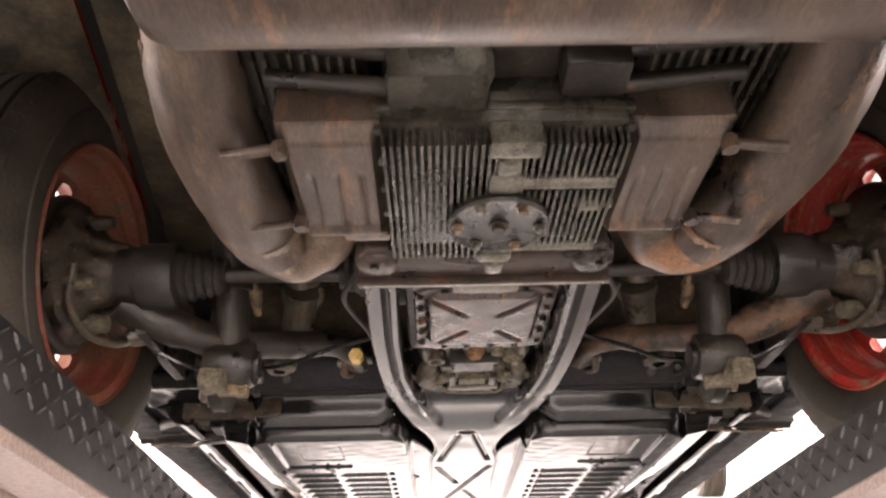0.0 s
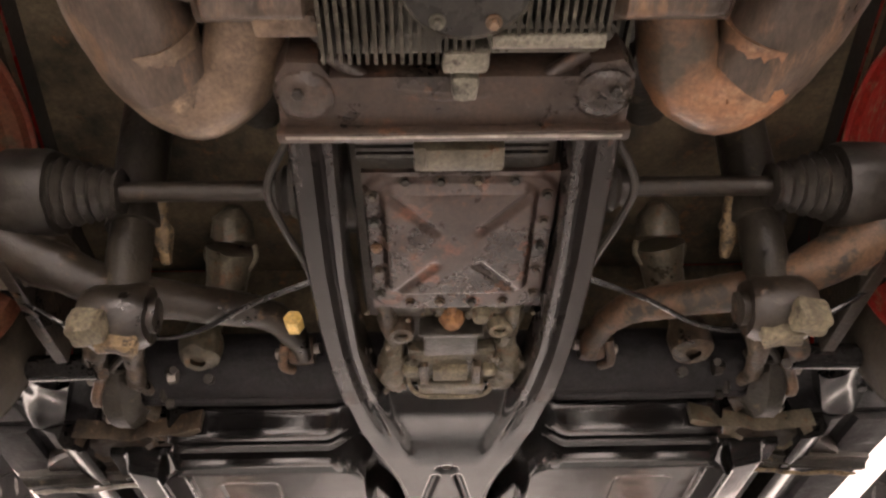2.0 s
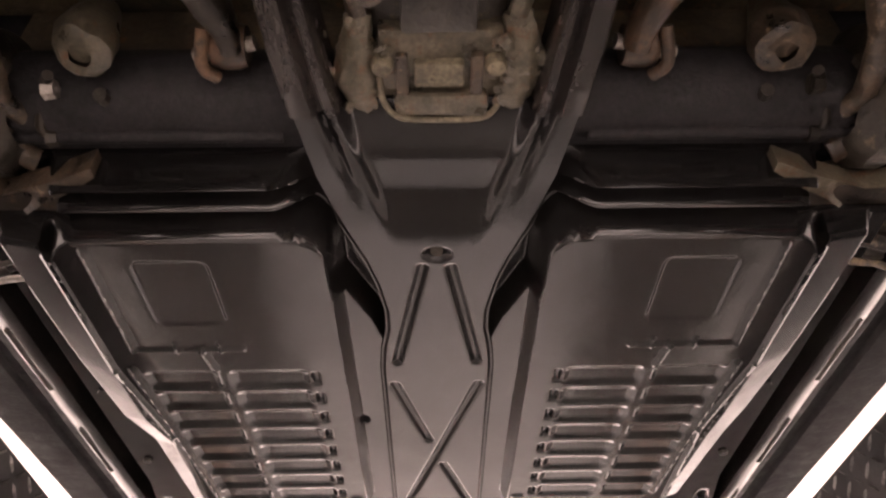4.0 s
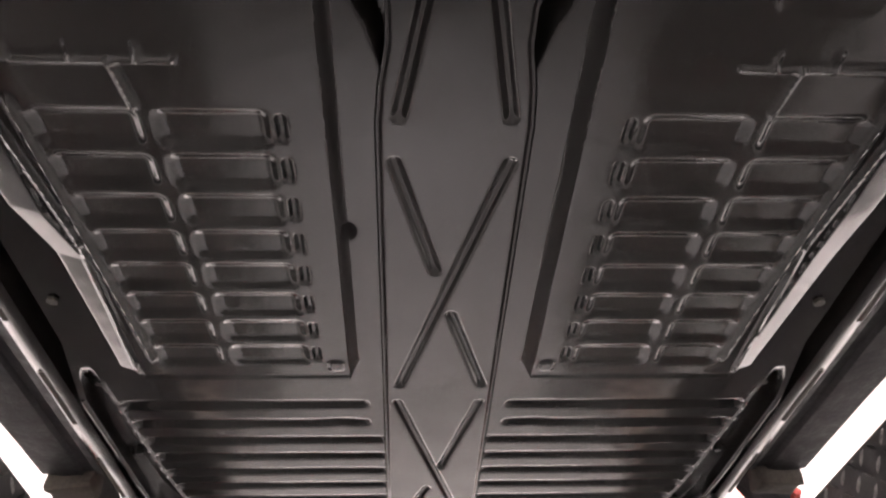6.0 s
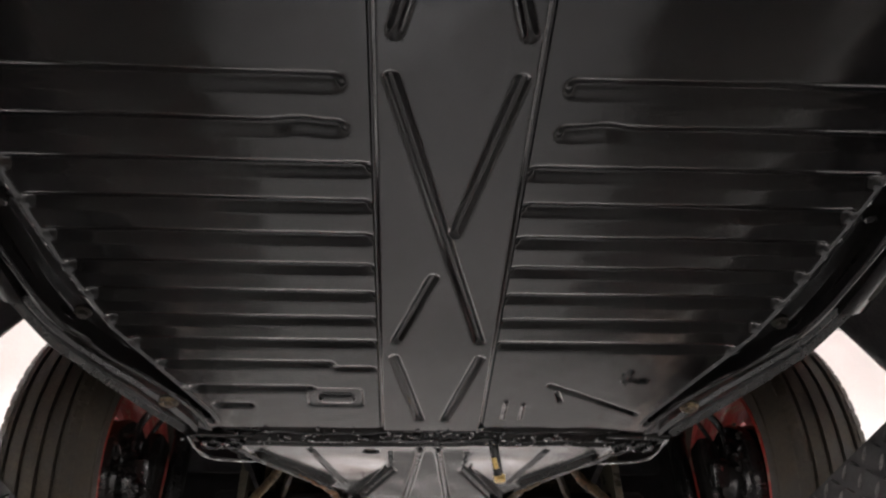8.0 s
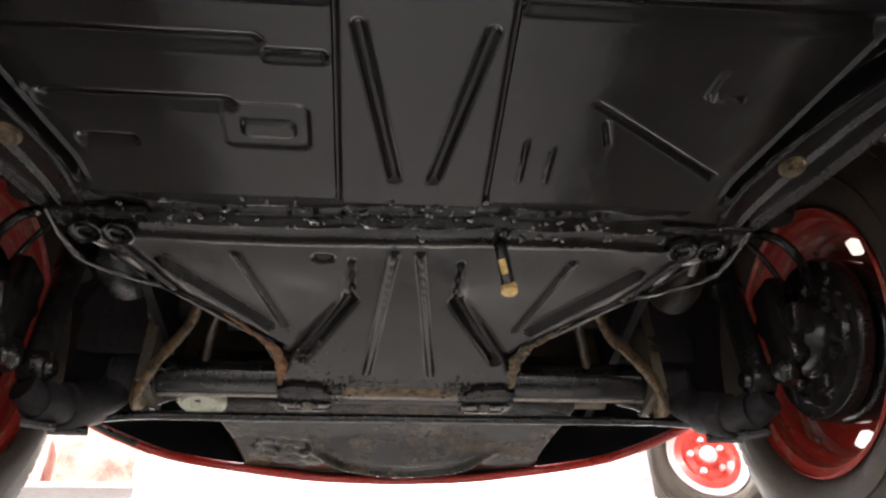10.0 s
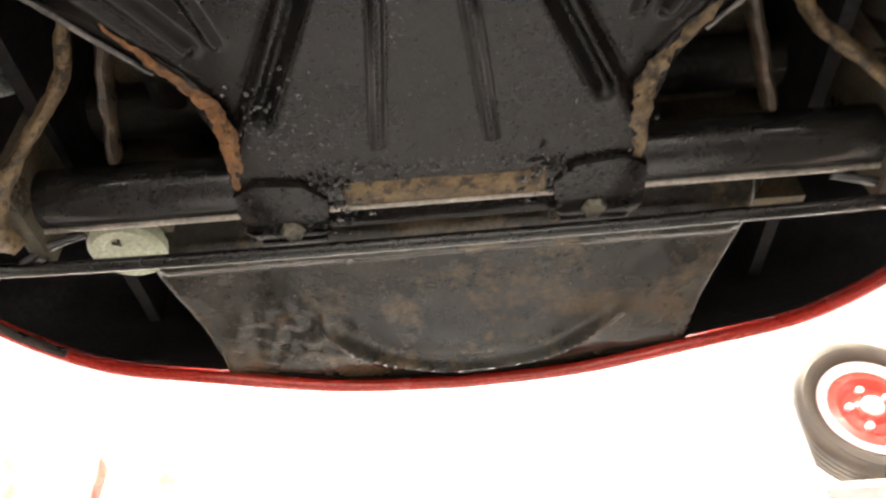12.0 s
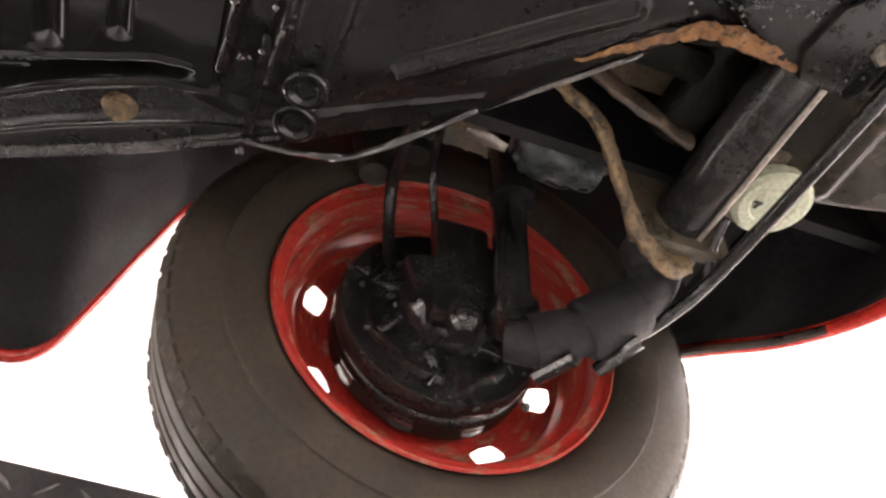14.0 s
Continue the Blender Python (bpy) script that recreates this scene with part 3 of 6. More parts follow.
def floor_half(s):
    y = np.arange(0.412, 2.134, 0.0028)
    t = np.linspace(0, 1, 236)
    yy, tt = np.meshgrid(y, t, indexing="ij")
    inner = half_tunnel(yy) + 0.002
    u = inner + (pan_edge(yy) - inner) * tt
    # z counts downwards here: positive is nearer to the floor
    h = 0 * u
    # the pad hangs lower than the rest, with steep walls inside and a slope up to the gutter outside
    brim = np.interp(yy, [0.47, 0.75, 0.90, 0.98, 1.24], [0.455, 0.452, 0.446, 0.424 if s < 0 else 0.438, 0.424])
    left, back, front, drop = 0.125, 0.474, 1.246, 0.033
    qx = np.maximum(left - u, u - brim) + 0.045
    qy = np.maximum(back - yy, yy - front) + 0.045
    d = np.hypot(np.maximum(qx, 0), np.maximum(qy, 0)) + np.minimum(np.maximum(qx, qy), 0) - 0.045
    d = np.where(yy > 1.15, np.maximum(np.maximum(left - u, u - brim), yy - front), d)
    pad = ease(0.5 - d / np.where(yy < 0.60, 0.018, 0.012))
    rear = 1 - ease((yy - 0.462) / 0.016)
    slope = (1 - np.interp(yy, [0.60, 1.0], [0.38, 0.66]) * np.clip((u - brim) / 0.066, 0, 1)) * ease((brim + np.interp(yy, [0.7, 1.2], [0.056, 0.038]) - u) / 0.012) * (u > brim - 0.004) * ease((yy - back + 0.006) / 0.02) * ease((front + 0.006 - yy) / 0.03)
    # a dark trough along the fork, tapering out
    fork_side = np.interp(yy, [0.46, 0.49, 0.53, 0.59, 0.64, 0.68, 0.72, 0.745], [0.185, 0.175, 0.152, 0.125, 0.104, 0.086, 0.075, 0.070])
    deep = ease((fork_side - u) / 0.010 + 0.4) * ease((0.745 - yy) / 0.02)
    h -= 0.040 * deep * (1 - pad) * (1 - rear) + 0.050 * rear
    h += drop * np.maximum(pad, slope)
    # two rolled ridges follow the pad's rear edge and run out round its inner corner
    ends = ease((0.445 - u) / 0.02)
    ridges = np.maximum(0.056 * np.exp(-((d - 0.047) / 0.0095) ** 2), 0.060 * np.exp(-((d - 0.0205) / 0.0095) ** 2)) * ends
    h += ridges * np.maximum(rear * ease((u - 0.13) / 0.09 + 0.35), 0.45 * (1 - pad) * ease((0.575 - yy) / 0.10) * (u < 0.19))
    # pressed lines on the pad
    h += pad * (bead(u, yy, (0.405, 0.492), (0.406, 0.697), 0.006, 0.005) + bead(u, yy, (0.406, 0.699), (0.262, 0.699), 0.006, 0.005))
    h += pad * (bead(u, yy, (0.316, 0.701), (0.308, 0.752), 0.006, 0.005) + bead(u, yy, (0.290, 0.684), (0.290, 0.699), 0.005, 0.004) + bead(u, yy, (0.348, 0.684), (0.347, 0.699), 0.005, 0.004))
    h += pad * bead(u, yy, (0.423, 0.748), (0.396, 1.19), 0.0075, 0.006)
    h += bead(u, yy, (0.450, 0.50), (0.448, 0.75), 0.006, 0.004) + bead(u, yy, (0.448, 0.75), (0.420, 0.95), 0.006, 0.004) + bead(u, yy, (0.420, 0.95), (0.424, 1.23), 0.006, 0.004)
    h += 0.0035 * ease(1 - np.abs(yy - front + 0.006) / 0.006) * pad
    h -= 0.0014 * pad * tray(u, yy, 0.270, 0.360, 0.515, 0.640, 0.012, 0.006)
    # rows of shallow pockets
    for k in range(8):
        y0 = 0.760 + 0.0575 * k
        h -= 0.0056 * tray(u, yy, 0.311 - 0.001 * k, 0.409 - 0.0033 * k, y0, y0 + 0.040, 0.009, 0.014)
        h -= 0.0050 * tray(u, yy, 0.186, 0.291 - 0.001 * k, y0, y0 + 0.040, 0.009, 0.015)
        h -= 0.0065 * tray(u, yy, 0.168, 0.177, y0 + 0.003, y0 + 0.035, 0.004, 0.006)
    h += 0.004 * tray(u, yy, 0.138, 0.158, 1.196, 1.220, 0.006, 0.006)
    # cross ribs of the foot space
    for k in range(11 if s < 0 else 9):
        y0 = 1.377 + 0.0604 * k
        end = float(pan_rim(y0)) - 0.030
        start = 0.122 if k < 2 else 0.098
        if k == 9:
            h -= bead(u, yy, (0.165, y0), (end + 0.010, y0), 0.0155, 0.0080)
            h -= bead(u, yy, (0.10, y0 + 0.012), (0.15, y0 + 0.012), 0.0118, 0.0068)
        elif k == 10:
            h -= bead(u, yy, (0.20, y0 + 0.016), (end, y0 + 0.016), 0.0150, 0.0075)
        else:
            wob = 0.004 * np.exp(-((u - 0.16) / 0.02) ** 2) if k == 1 else 0
            h -= bead(u, yy + wob, (start, y0), (end + 0.012, y0), 0.0165, 0.0085)
        h += bead(u, yy, (end + 0.020, y0 + 0.004), (end + 0.021, y0 + 0.005), 0.0075, 0.0022)
    if s < 0:
        h -= 0.004 * tray(u, yy, 0.115, 0.205, 1.995, 2.055, 0.01, 0.006) - 0.006 * tray(u, yy, 0.13, 0.185, 2.02, 2.04, 0.006, 0.005)
    else:
        h -= bead(u, yy, (0.185, 1.975), (0.345, 2.072), 0.007, 0.006) + bead(u, yy, (0.20, 2.0), (0.21, 2.03), 0.005, 0.005)
        h += bead(u, yy, (0.305, 1.93), (0.30, 1.955), 0.006, 0.006) + bead(u, yy, (0.30, 1.955), (0.335, 1.958), 0.006, 0.006)
        h += bead(u, yy, (0.12, 2.03), (0.12, 2.09), 0.005, 0.005) + bead(u, yy, (0.15, 2.04), (0.15, 2.09), 0.005, 0.005)
    # gutter along the edge, rim line and hand-beaten unevenness
    rin, edge, on = pan_rim(yy), pan_edge(yy), ease((yy - 1.26) / 0.08) * ease((2.12 - yy) / 0.03)
    h -= on * 0.026 * ease((u - rin) / 0.006) * ease((edge - 0.010 - u) / 0.006)
    h += on * (0.0022 * ease(1 - np.abs(u - rin + 0.002) / 0.005) - 0.003 * ease(1 - np.abs(u - rin - 0.020) / 0.004))
    if s < 0:
        h -= bead(u, yy, (0.305, 2.052), (0.352, 2.052), 0.0118, 0.0065)
    if s < 0:
        h -= 0.010 * np.exp(-(((u - 0.120) / 0.006) ** 2 + ((yy - 0.965) / 0.010) ** 2))
    h += 0.0004 * rough_field(u, yy, 38, 3 if s < 0 else 4) + 0.0002 * rough_field(u, yy, 110, 8)
    mesh = sheet(s * u, yy, PAN_Z - h, 0.012)
    return part("floor_pan", mesh, PAN, car, "black painted floor pan with pressed ribs and pockets")


pans = {s: floor_half(s) for s in (-1, 1)}
for s in (-1, 1):
    bm = bmesh.new()
    box(bm, *sorted((s * 0.150, s * 0.50)), 0.376, 0.414, 1.850, 1.872, 0.004)
    tube(bm, [(s * 0.17, 0.392, 1.847), (s * 0.30, 0.388, 1.843), (s * 0.48, 0.392, 1.848)], 0.008, 10, 4)
    part("rear_skirt", bm, WELL, pans[s], "matte black rear edge of the pan")


def tunnel_plate():
    y = np.arange(0.326, 2.134, 0.0026)
    t = np.linspace(-1, 1, 121)
    yy, tt = np.meshgrid(y, t, indexing="ij")
    x = half_tunnel(yy) * tt
    h = 0 * x + 0.0005 + 0.003 * ease((yy - 0.42) / 0.08)
    # the throat of the fork sinks in between the rails, whose groove and rounded edge run out here
    ax, outer = np.abs(x), half_tunnel(yy)
    inner = np.interp(yy, [0.30, 0.38, 0.45, 0.52], [0.104, 0.085, 0.066, 0.050])
    h -= (0.0130 + 0.016 * ease((0.40 - yy) / 0.07)) * ease((inner - ax) / 0.020 + 0.5) * ease((0.530 - yy) / 0.095)
    h -= 0.009 * np.exp(-((ax - inner - 0.34 * (outer - inner)) / (0.10 * (outer - inner))) ** 2) * ease((0.47 - yy) / 0.13)
    h -= 0.016 * ease((ax - outer + 0.007) / 0.007) * ease((0.50 - yy) / 0.10)
    lines = [((-0.018, 0.568), (-0.058, 0.785)), ((0.018, 0.568), (0.058, 0.785)), ((-0.064, 0.850), (-0.014, 1.036)), ((0.063, 0.850), (-0.060, 1.312)),
             ((0.011, 1.130), (0.065, 1.312)), ((-0.064, 1.366), (0.061, 1.845)), ((0.065, 1.366), (0.012, 1.600)), ((-0.060, 1.845), (-0.012, 1.690)),
             ((-0.063, 1.891), (-0.022, 2.091)), ((0.065, 1.891), (0.022, 2.091))]
    for a, b in lines:
        h -= bead(x, yy, a, b, 0.0108, 0.0072)
    h -= 0.004 * ease((np.abs(x) - half_tunnel(yy) + 0.007) / 0.005)
    h -= 0.012 * ease(1.3 - np.hypot(x / 0.017, (yy - 0.541) / 0.012))
    h += 0.0007 * rough_field(x, yy, 45, 11)
    return part("tunnel_plate", sheet(x, yy, PAN_Z - h, 0.03), PAN, car, "black backbone bottom plate with pressed crosses")


tunnel = tunnel_plate()
# flat dark disc paints the shade inside the hole
bm = bmesh.new()
lathe(bm, [(0.0, 0), (0.0075, 0), (0.0075, 0.006), (0, 0.006)], (0, 0.541, 1.8005), "z", 16)
part("drain_hole", bm, DIRTSHADE, tunnel, "dark disc standing for the shade in the drain hole")


def frame_head():
    y = np.arange(2.118, 2.665, 0.0028)
    t = np.linspace(-1, 1, 280)
    yy, tt = np.meshgrid(y, t, indexing="ij")
    w = np.interp(yy, [2.11, 2.15, 2.19, 2.23, 2.28, 2.37, 2.45, 2.51, 2.56, 2.67], [0.398, 0.408, 0.416, 0.414, 0.396, 0.348, 0.271, 0.212, 0.197, 0.200])
    x = w * tt
    ax = np.abs(x)
    z = 1.806 + 0.012 * ease((yy - 2.13) / 0.15)
    h = 0 * x
    for yl, hh in ((2.138, 0.010), (2.178, 0.012), (2.222, 0.007)):
        h += bead(x, yy + 0.006 * np.sin(x * 9), (-0.36, yl), (0.33, yl), 0.012, hh)
    h += 0.006 * rough_field(x, yy, 60, 21) * np.exp(-((yy - 2.17) / 0.05) ** 2)
    # the middle nose stands proud of the wings
    side = np.interp(yy, [2.24, 2.36, 2.52, 2.6, 2.67], [0.073, 0.074, 0.160, 0.196, 0.2])
    wing = ease((ax - side) / 0.016) * ease((yy - 2.25) / 0.20)
    h -= 0.016 * wing
    h -= bead(ax, yy, (0.073, 2.27), (0.073, 2.36), 0.006, 0.006)
    h -= bead(ax, yy, (0.074, 2.36), (0.152, 2.52), 0.013, 0.014)
    h += bead(ax, yy, (0.017, 2.252), (0.052, 2.56), 0.009, 0.008)
    h += bead(ax, yy, (0.222, 2.262), (0.175, 2.452), 0.008, 0.006) + bead(ax, yy, (0.318, 2.284), (0.200, 2.452), 0.013, 0.012)
    h -= 0.013 * ease((ax / w - 0.76) / 0.24) ** 2 * ease((yy - 2.22) / 0.06) * ease((2.53 - yy) / 0.05)
    h += bead(ax, yy, (0.398, 2.20), (0.325, 2.365), 0.006, 0.004)
    h -= 0.012 * ease(1.25 - np.hypot((x + 0.110) / 0.014, (yy - 2.267) / 0.010))
    h += 0.0010 * rough_field(x, yy, 50, 6)
    return part("frame_head", sheet(x, yy, z - h, 0.02), HEAD, car, "black underseal-coated front frame head with tar clots")


head = frame_head()
part("tar", clots([(-0.125, 2.570, 1.8195, 0.026, 0.042, 0.0008, 420, 0.0019), (0.148, 2.60, 1.8195, 0.022, 0.030, 0.0008, 160, 0.0018), (0.0, 2.590, 1.8185, 0.055, 0.006, 0.001, 200, 0.0018), (-0.10, 2.62, 1.815, 0.02, 0.02, 0.002, 90, 0.0022), (0.10, 2.61, 1.815, 0.015, 0.015, 0.002, 60, 0.0022)], 5), TAR, head, "wet shining clots of tar", kind="stuff")
part("joint_sealant", clots([(-0.22, 2.165, 1.797, 0.09, 0.012, 0.001, 40, 0.0035), (0.05, 2.150, 1.797, 0.09, 0.014, 0.001, 46, 0.0035), (0.20, 2.175, 1.797, 0.08, 0.012, 0.001, 36, 0.0035)], 9), TAR, head, "wet shining sealant along the joint", kind="stuff")
# the hole's depth is a dark disc, its shade put in as colour
bm = bmesh.new()
lathe(bm, [(0.0, 0), (0.010, 0), (0.010, 0.006), (0, 0.006)], (-0.110, 2.267, 1.823), "z", 16)
part("access_hole", bm, DIRTSHADE, head, "dark disc standing for the shade in a round hole")
bm = bmesh.new()
tube(bm, [(0.117, 2.214, 1.808), (0.120, 2.220, 1.79), (0.126, 2.232, 1.756)], 0.0085, 12)
part("pipe_stub", bm, BLACK, head, "short black pipe")
bm = bmesh.new()
lathe(bm, [(0.0, 0.010), (0.0105, 0.006), (0.0105, -0.004), (0.0, -0.006)], (0.1275, 2.235, 1.752), "z", 14)
tube(bm, [(0.1165, 2.213, 1.782), (0.1215, 2.222, 1.766)], 0.0045, 8)
part("pipe_tip", bm, YELLOW, head, "yellow marked pipe end")
for bx, by in ((-0.394, 2.209), (-0.356, 2.211), (0.394, 2.209), (0.356, 2.211)):
    bm = bmesh.new()
    lathe(bm, [(0.0075, 0.004), (0.009, -0.003), (0.012, -0.004), (0.0135, 0.0), (0.017, -0.001), (0.018, -0.004), (0.020, -0.003), (0.021, 0.004)], (bx, by, 1.804), "z", 24)
    lathe(bm, [(0, 0.001), (0.008, 0.001)], (bx, by, 1.804), "z", 16)
    weather(bm, 0.0008, 90, 0, bx)
    part("frame_plug", bm, BLACK, head, "black rubber plug with a raised ring")
for s in (-1, 1):
    bm = bmesh.new()
    box(bm, *sorted((s * 0.315, s * 0.432)), 2.165, 2.175, 1.8015, 1.812, 0.003)
    weather(bm, 0.0030, 70, 3, 6.0 * s)
    part("seam_plate", bm, HEAD, head, "dirty overlapping seam of the frame head")
    bm = bmesh.new()
    lathe(bm, [(0.007, -0.003), (0.013, -0.004), (0.016, 0.0), (0.016, 0.006)], (s * 0.436, 2.056, 1.806), "z", 20)
    lathe(bm, [(0, -0.008), (0.006, -0.007), (0.008, -0.003), (0.008, 0.004)], (s * 0.436, 2.056, 1.806), "z", 6)
    weather(bm, 0.001, 80, 0, s)
    part("body_bolt", bm, TAN, pans[s], "tan dusty body bolt on a cupped washer")
    bm = bmesh.new()
    tube(bm, [(s * 0.428, 2.165, 1.800), (s * 0.424, 2.225, 1.802), (s * 0.412, 2.270, 1.806), (s * 0.372, 2.330, 1.826), (s * 0.345, 2.368, 1.842)], 0.0035, 8, 5)
    weather(bm, 0.0012, 100, 0, s)
    part("rolled_edge", bm, TAR, head, "wet black rolled edge of the sheet")
for s in (-1, 1):
    for k in range(7):
        y = 0.62 + 0.24 * k
        bm = bmesh.new()
        bolt(bm, (s * (0.510 if y < 1.3 else float(pan_edge(y)) - 0.028), y, PAN_Z + (0.004 if y < 1.3 else 0.025)), 0.008, 0.009)
        part("pan_bolt", bm, GRIME if k % 3 == 2 else BLACK, pans[s])

# clamps that hold the front beam
for s in (-1, 1):
    bm = bmesh.new()
    prism(bm, [(s * 0.108, 2.618), (s * 0.112, 2.662), (s * 0.130, 2.676), (s * 0.185, 2.676), (s * 0.200, 2.655), (s * 0.198, 2.605), (s * 0.175, 2.592), (s * 0.130, 2.598)], 1.809, 1.822, 0.006)
    box(bm, s * 0.152 - 0.034, s * 0.152 + 0.034, 2.664, 2.676, 1.808, 1.86, 0.004)
    rng = random.Random(31 + s)
    for _ in range(60):
        a, b, r = s * rng.uniform(0.108, 0.198), rng.uniform(2.60, 2.67), rng.uniform(0.0018, 0.0034)
        lathe(bm, [(0, -r * 0.8), (r * 0.6, -r * 0.6), (r, 0.0), (r * 0.9, r * 0.6)], (a, b, 1.8098), "z", 9)
    clamp = part("beam_clamp", bm, HEAD, car, "tar-coated beam clamp")
    bm = bmesh.new()
    lathe(bm, [(0, -0.006), (0.010, -0.006), (0.013, -0.002), (0.013, 0.012), (0, 0.012)], (s * 0.15, 2.655, 1.810), "z", 6)
    part("clamp_nut", bm, PALE, clamp, "bare worn nut")
    bm = bmesh.new()
    tube(bm, [(s * 0.262, 2.428, 1.838), (s * 0.222, 2.478, 1.834), (s * 0.193, 2.515, 1.829), (s * 0.187, 2.55, 1.822), (s * 0.192, 2.61, 1.818)], [0.0015, 0.0045, 0.0085, 0.010, 0.003], 14, 10, 0.4)
    weather(bm, 0.0045, 110, 0, s)
    lip = bmesh.new()
    tube(lip, [(s * 0.346, 2.372, 1.846), (s * 0.289, 2.432, 1.8455), (s * 0.239, 2.484, 1.844)], [0.0022, 0.0032, 0.0022], 8, 8, 0.8)
    weather(lip, 0.0012, 120, 0, s)
    part("folded_lip", lip, WORN, head, "worn bright folded lip of the sheet")
    part("rusted_edge", bm, RUST if s < 0 else TAN, head, "flaking orange rust along the edge")


# ---- fork and gearbox ----
def rail_outline(s):
    ys = np.linspace(-0.172, 0.327, 26)
    outer = np.interp(ys, [-0.18, 0.0, 0.14, 0.25, 0.33, 0.41], [0.163, 0.168, 0.167, 0.161, 0.152, 0.138])
    inner = np.interp(ys, [-0.18, 0.04, 0.20, 0.30, 0.38, 0.45, 0.52], [0.115, 0.121, 0.117, 0.104, 0.085, 0.062, 0.052])
    return ys, inner, outer


fork = None
for s in (-1, 1):
    ys, inner, outer = rail_outline(s)
    t = np.array([0.0, 0.02, 0.06, 0.22, 0.30, 0.36, 0.42, 0.50, 0.90, 0.955, 0.98, 1.0])
    drop = np.array([-0.05, -0.005, 0.0, 0.001, -0.008, -0.009, -0.006, 0.002, 0.001, -0.0015, -0.006, -0.018])
    yy, tt = np.meshgrid(ys, t, indexing="ij")
    xs = s * (inner[:, None] + (outer - inner)[:, None] * tt)
    zs = 1.7995 - drop[None, :] + 0 * yy
    rail = part("fork_rail", sheet(xs, yy, zs, 0.01), FORK, car, "worn black frame fork rail with rust blush")
    fork = fork or rail
    bm = bmesh.new()
    tube(bm, [(s * 0.150, -0.16, 1.85), (s * 0.196, -0.085, 1.83), (s * 0.190, -0.02, 1.828), (s * 0.172, 0.04, 1.825), (s * 0.166, 0.12, 1.83)], 0.0045, 8, 6)
    part("brake_pipe", bm, RUBBER, rail, "thin black pipe")
bm = bmesh.new()
box(bm, -0.166, 0.166, -0.238, -0.172, 1.806, 1.86, 0.012)
box(bm, -0.168, 0.168, -0.180, -0.168, 1.796, 1.815, 0.003)
for s in (-1, 1):
    prism(bm, [(s * 0.166, -0.172), (s * 0.164, -0.236), (s * 0.150, -0.254), (s * 0.122, -0.250), (s * 0.100, -0.215), (s * 0.085, -0.185)], 1.808, 1.85, 0.006)
    lathe(bm, [(0.0, -0.004), (0.020, -0.003), (0.027, 0.002), (0.030, 0.012), (0.030, 0.04)], (s * 0.138, -0.216, 1.803), "z", 24)
weather(bm, 0.0015, 40, 1)
cross = part("fork_crossmember", bm, RUSTBAR, fork, "rusty brown crossmember with a glint strip along its worn lip")
bm = bmesh.new()
tube(bm, [(-0.118, -0.252, 1.822), (-0.070, -0.226, 1.815), (0.0, -0.214, 1.812), (0.072, -0.226, 1.815), (0.120, -0.252, 1.822)], 0.0075, 12, 8)
weather(bm, 0.0015, 60, 0, 2.0)
part("housing_edge", bm, RUSTBAR, fork, "rust-brown arched edge of the bell housing")
# bright strip along the worn lip: its glint is put in as colour
bm = bmesh.new()
box(bm, -0.160, 0.160, -0.1775, -0.1735, 1.7945, 1.80, 0.001)
weather(bm, 0.0008, 120, 4)
part("edge_glint", bm, STEEL, fork, "bright strip for the glint on the worn lip")
for bx in (-0.142, 0.146):
    bm = bmesh.new()
    bolt(bm, (bx, -0.225, 1.802), 0.006, 0.008)
    part("mount_bolt", bm, DARKARM, fork)

bm = bmesh.new()
box(bm, -0.112, 0.114, -0.175, 0.185, 1.842, 2.02, 0.02)
box(bm, -0.075, 0.077, 0.17, 0.46, 1.852, 2.0, 0.03)
lathe(bm, [(0.0, -0.19), (0.040, -0.19), (0.048, -0.17), (0.060, -0.12), (0.060, 0.12), (0.048, 0.17), (0.040, 0.19), (0, 0.19)], (0, 0.0, 1.915), "x", 24)
gearbox = part("gearbox", bm, GRIME, car, "oily grimy gearbox between the fork rails")
for k in range(7):
    bm = bmesh.new()
    box(bm, -0.10, 0.10, -0.172 + 0.009 * k - 0.0025, -0.172 + 0.009 * k + 0.0025, 1.833, 1.85, 0.001)
    part("casting_rib", bm, GRIME, gearbox)
bm = bmesh.new()
box(bm, -0.040, 0.052, -0.146, -0.114, 1.812, 1.845, 0.004)
box(bm, -0.028, 0.040, -0.1465, -0.12, 1.809, 1.83, 0.002)
part("mount_pad", bm, CAST, gearbox, "pale dusty metal bracket")

# the square cover plate: rounded flange, raised middle with a pressed cross
yy, xx = np.meshgrid(np.linspace(-0.092, 0.146, 90), np.linspace(-0.097, 0.117, 84), indexing="ij")
cx, cy = 0.008, 0.018
soft = tray(xx, yy, -0.096, 0.116, -0.091, 0.145, 0.034, 0.005)
rise = tray(xx, yy, -0.076, 0.092, -0.075, 0.106, 0.016, 0.010)
h = 0.010 * rise - 0.004 * (1 - soft)
for dx, dy in ((-1, -1), (1, -1), (-1, 1), (1, 1)):
    h -= 0.0045 * ease(1 - np.abs((xx - cx) * dy * 0.9 - (yy - cy) * dx * 0.80) / 0.010) * ease((np.hypot(xx - cx, yy - cy) - 0.030) / 0.012) * ((xx - cx) * dx > 0) * ((yy - cy) * dy > 0) * rise
h += 0.0008 * rough_field(xx, yy, 90, 2)
cover = part("cover_plate", sheet(xx, yy, 1.832 - h, 0.012), COVER, gearbox, "grey-brown bolted cover plate with a pressed cross")
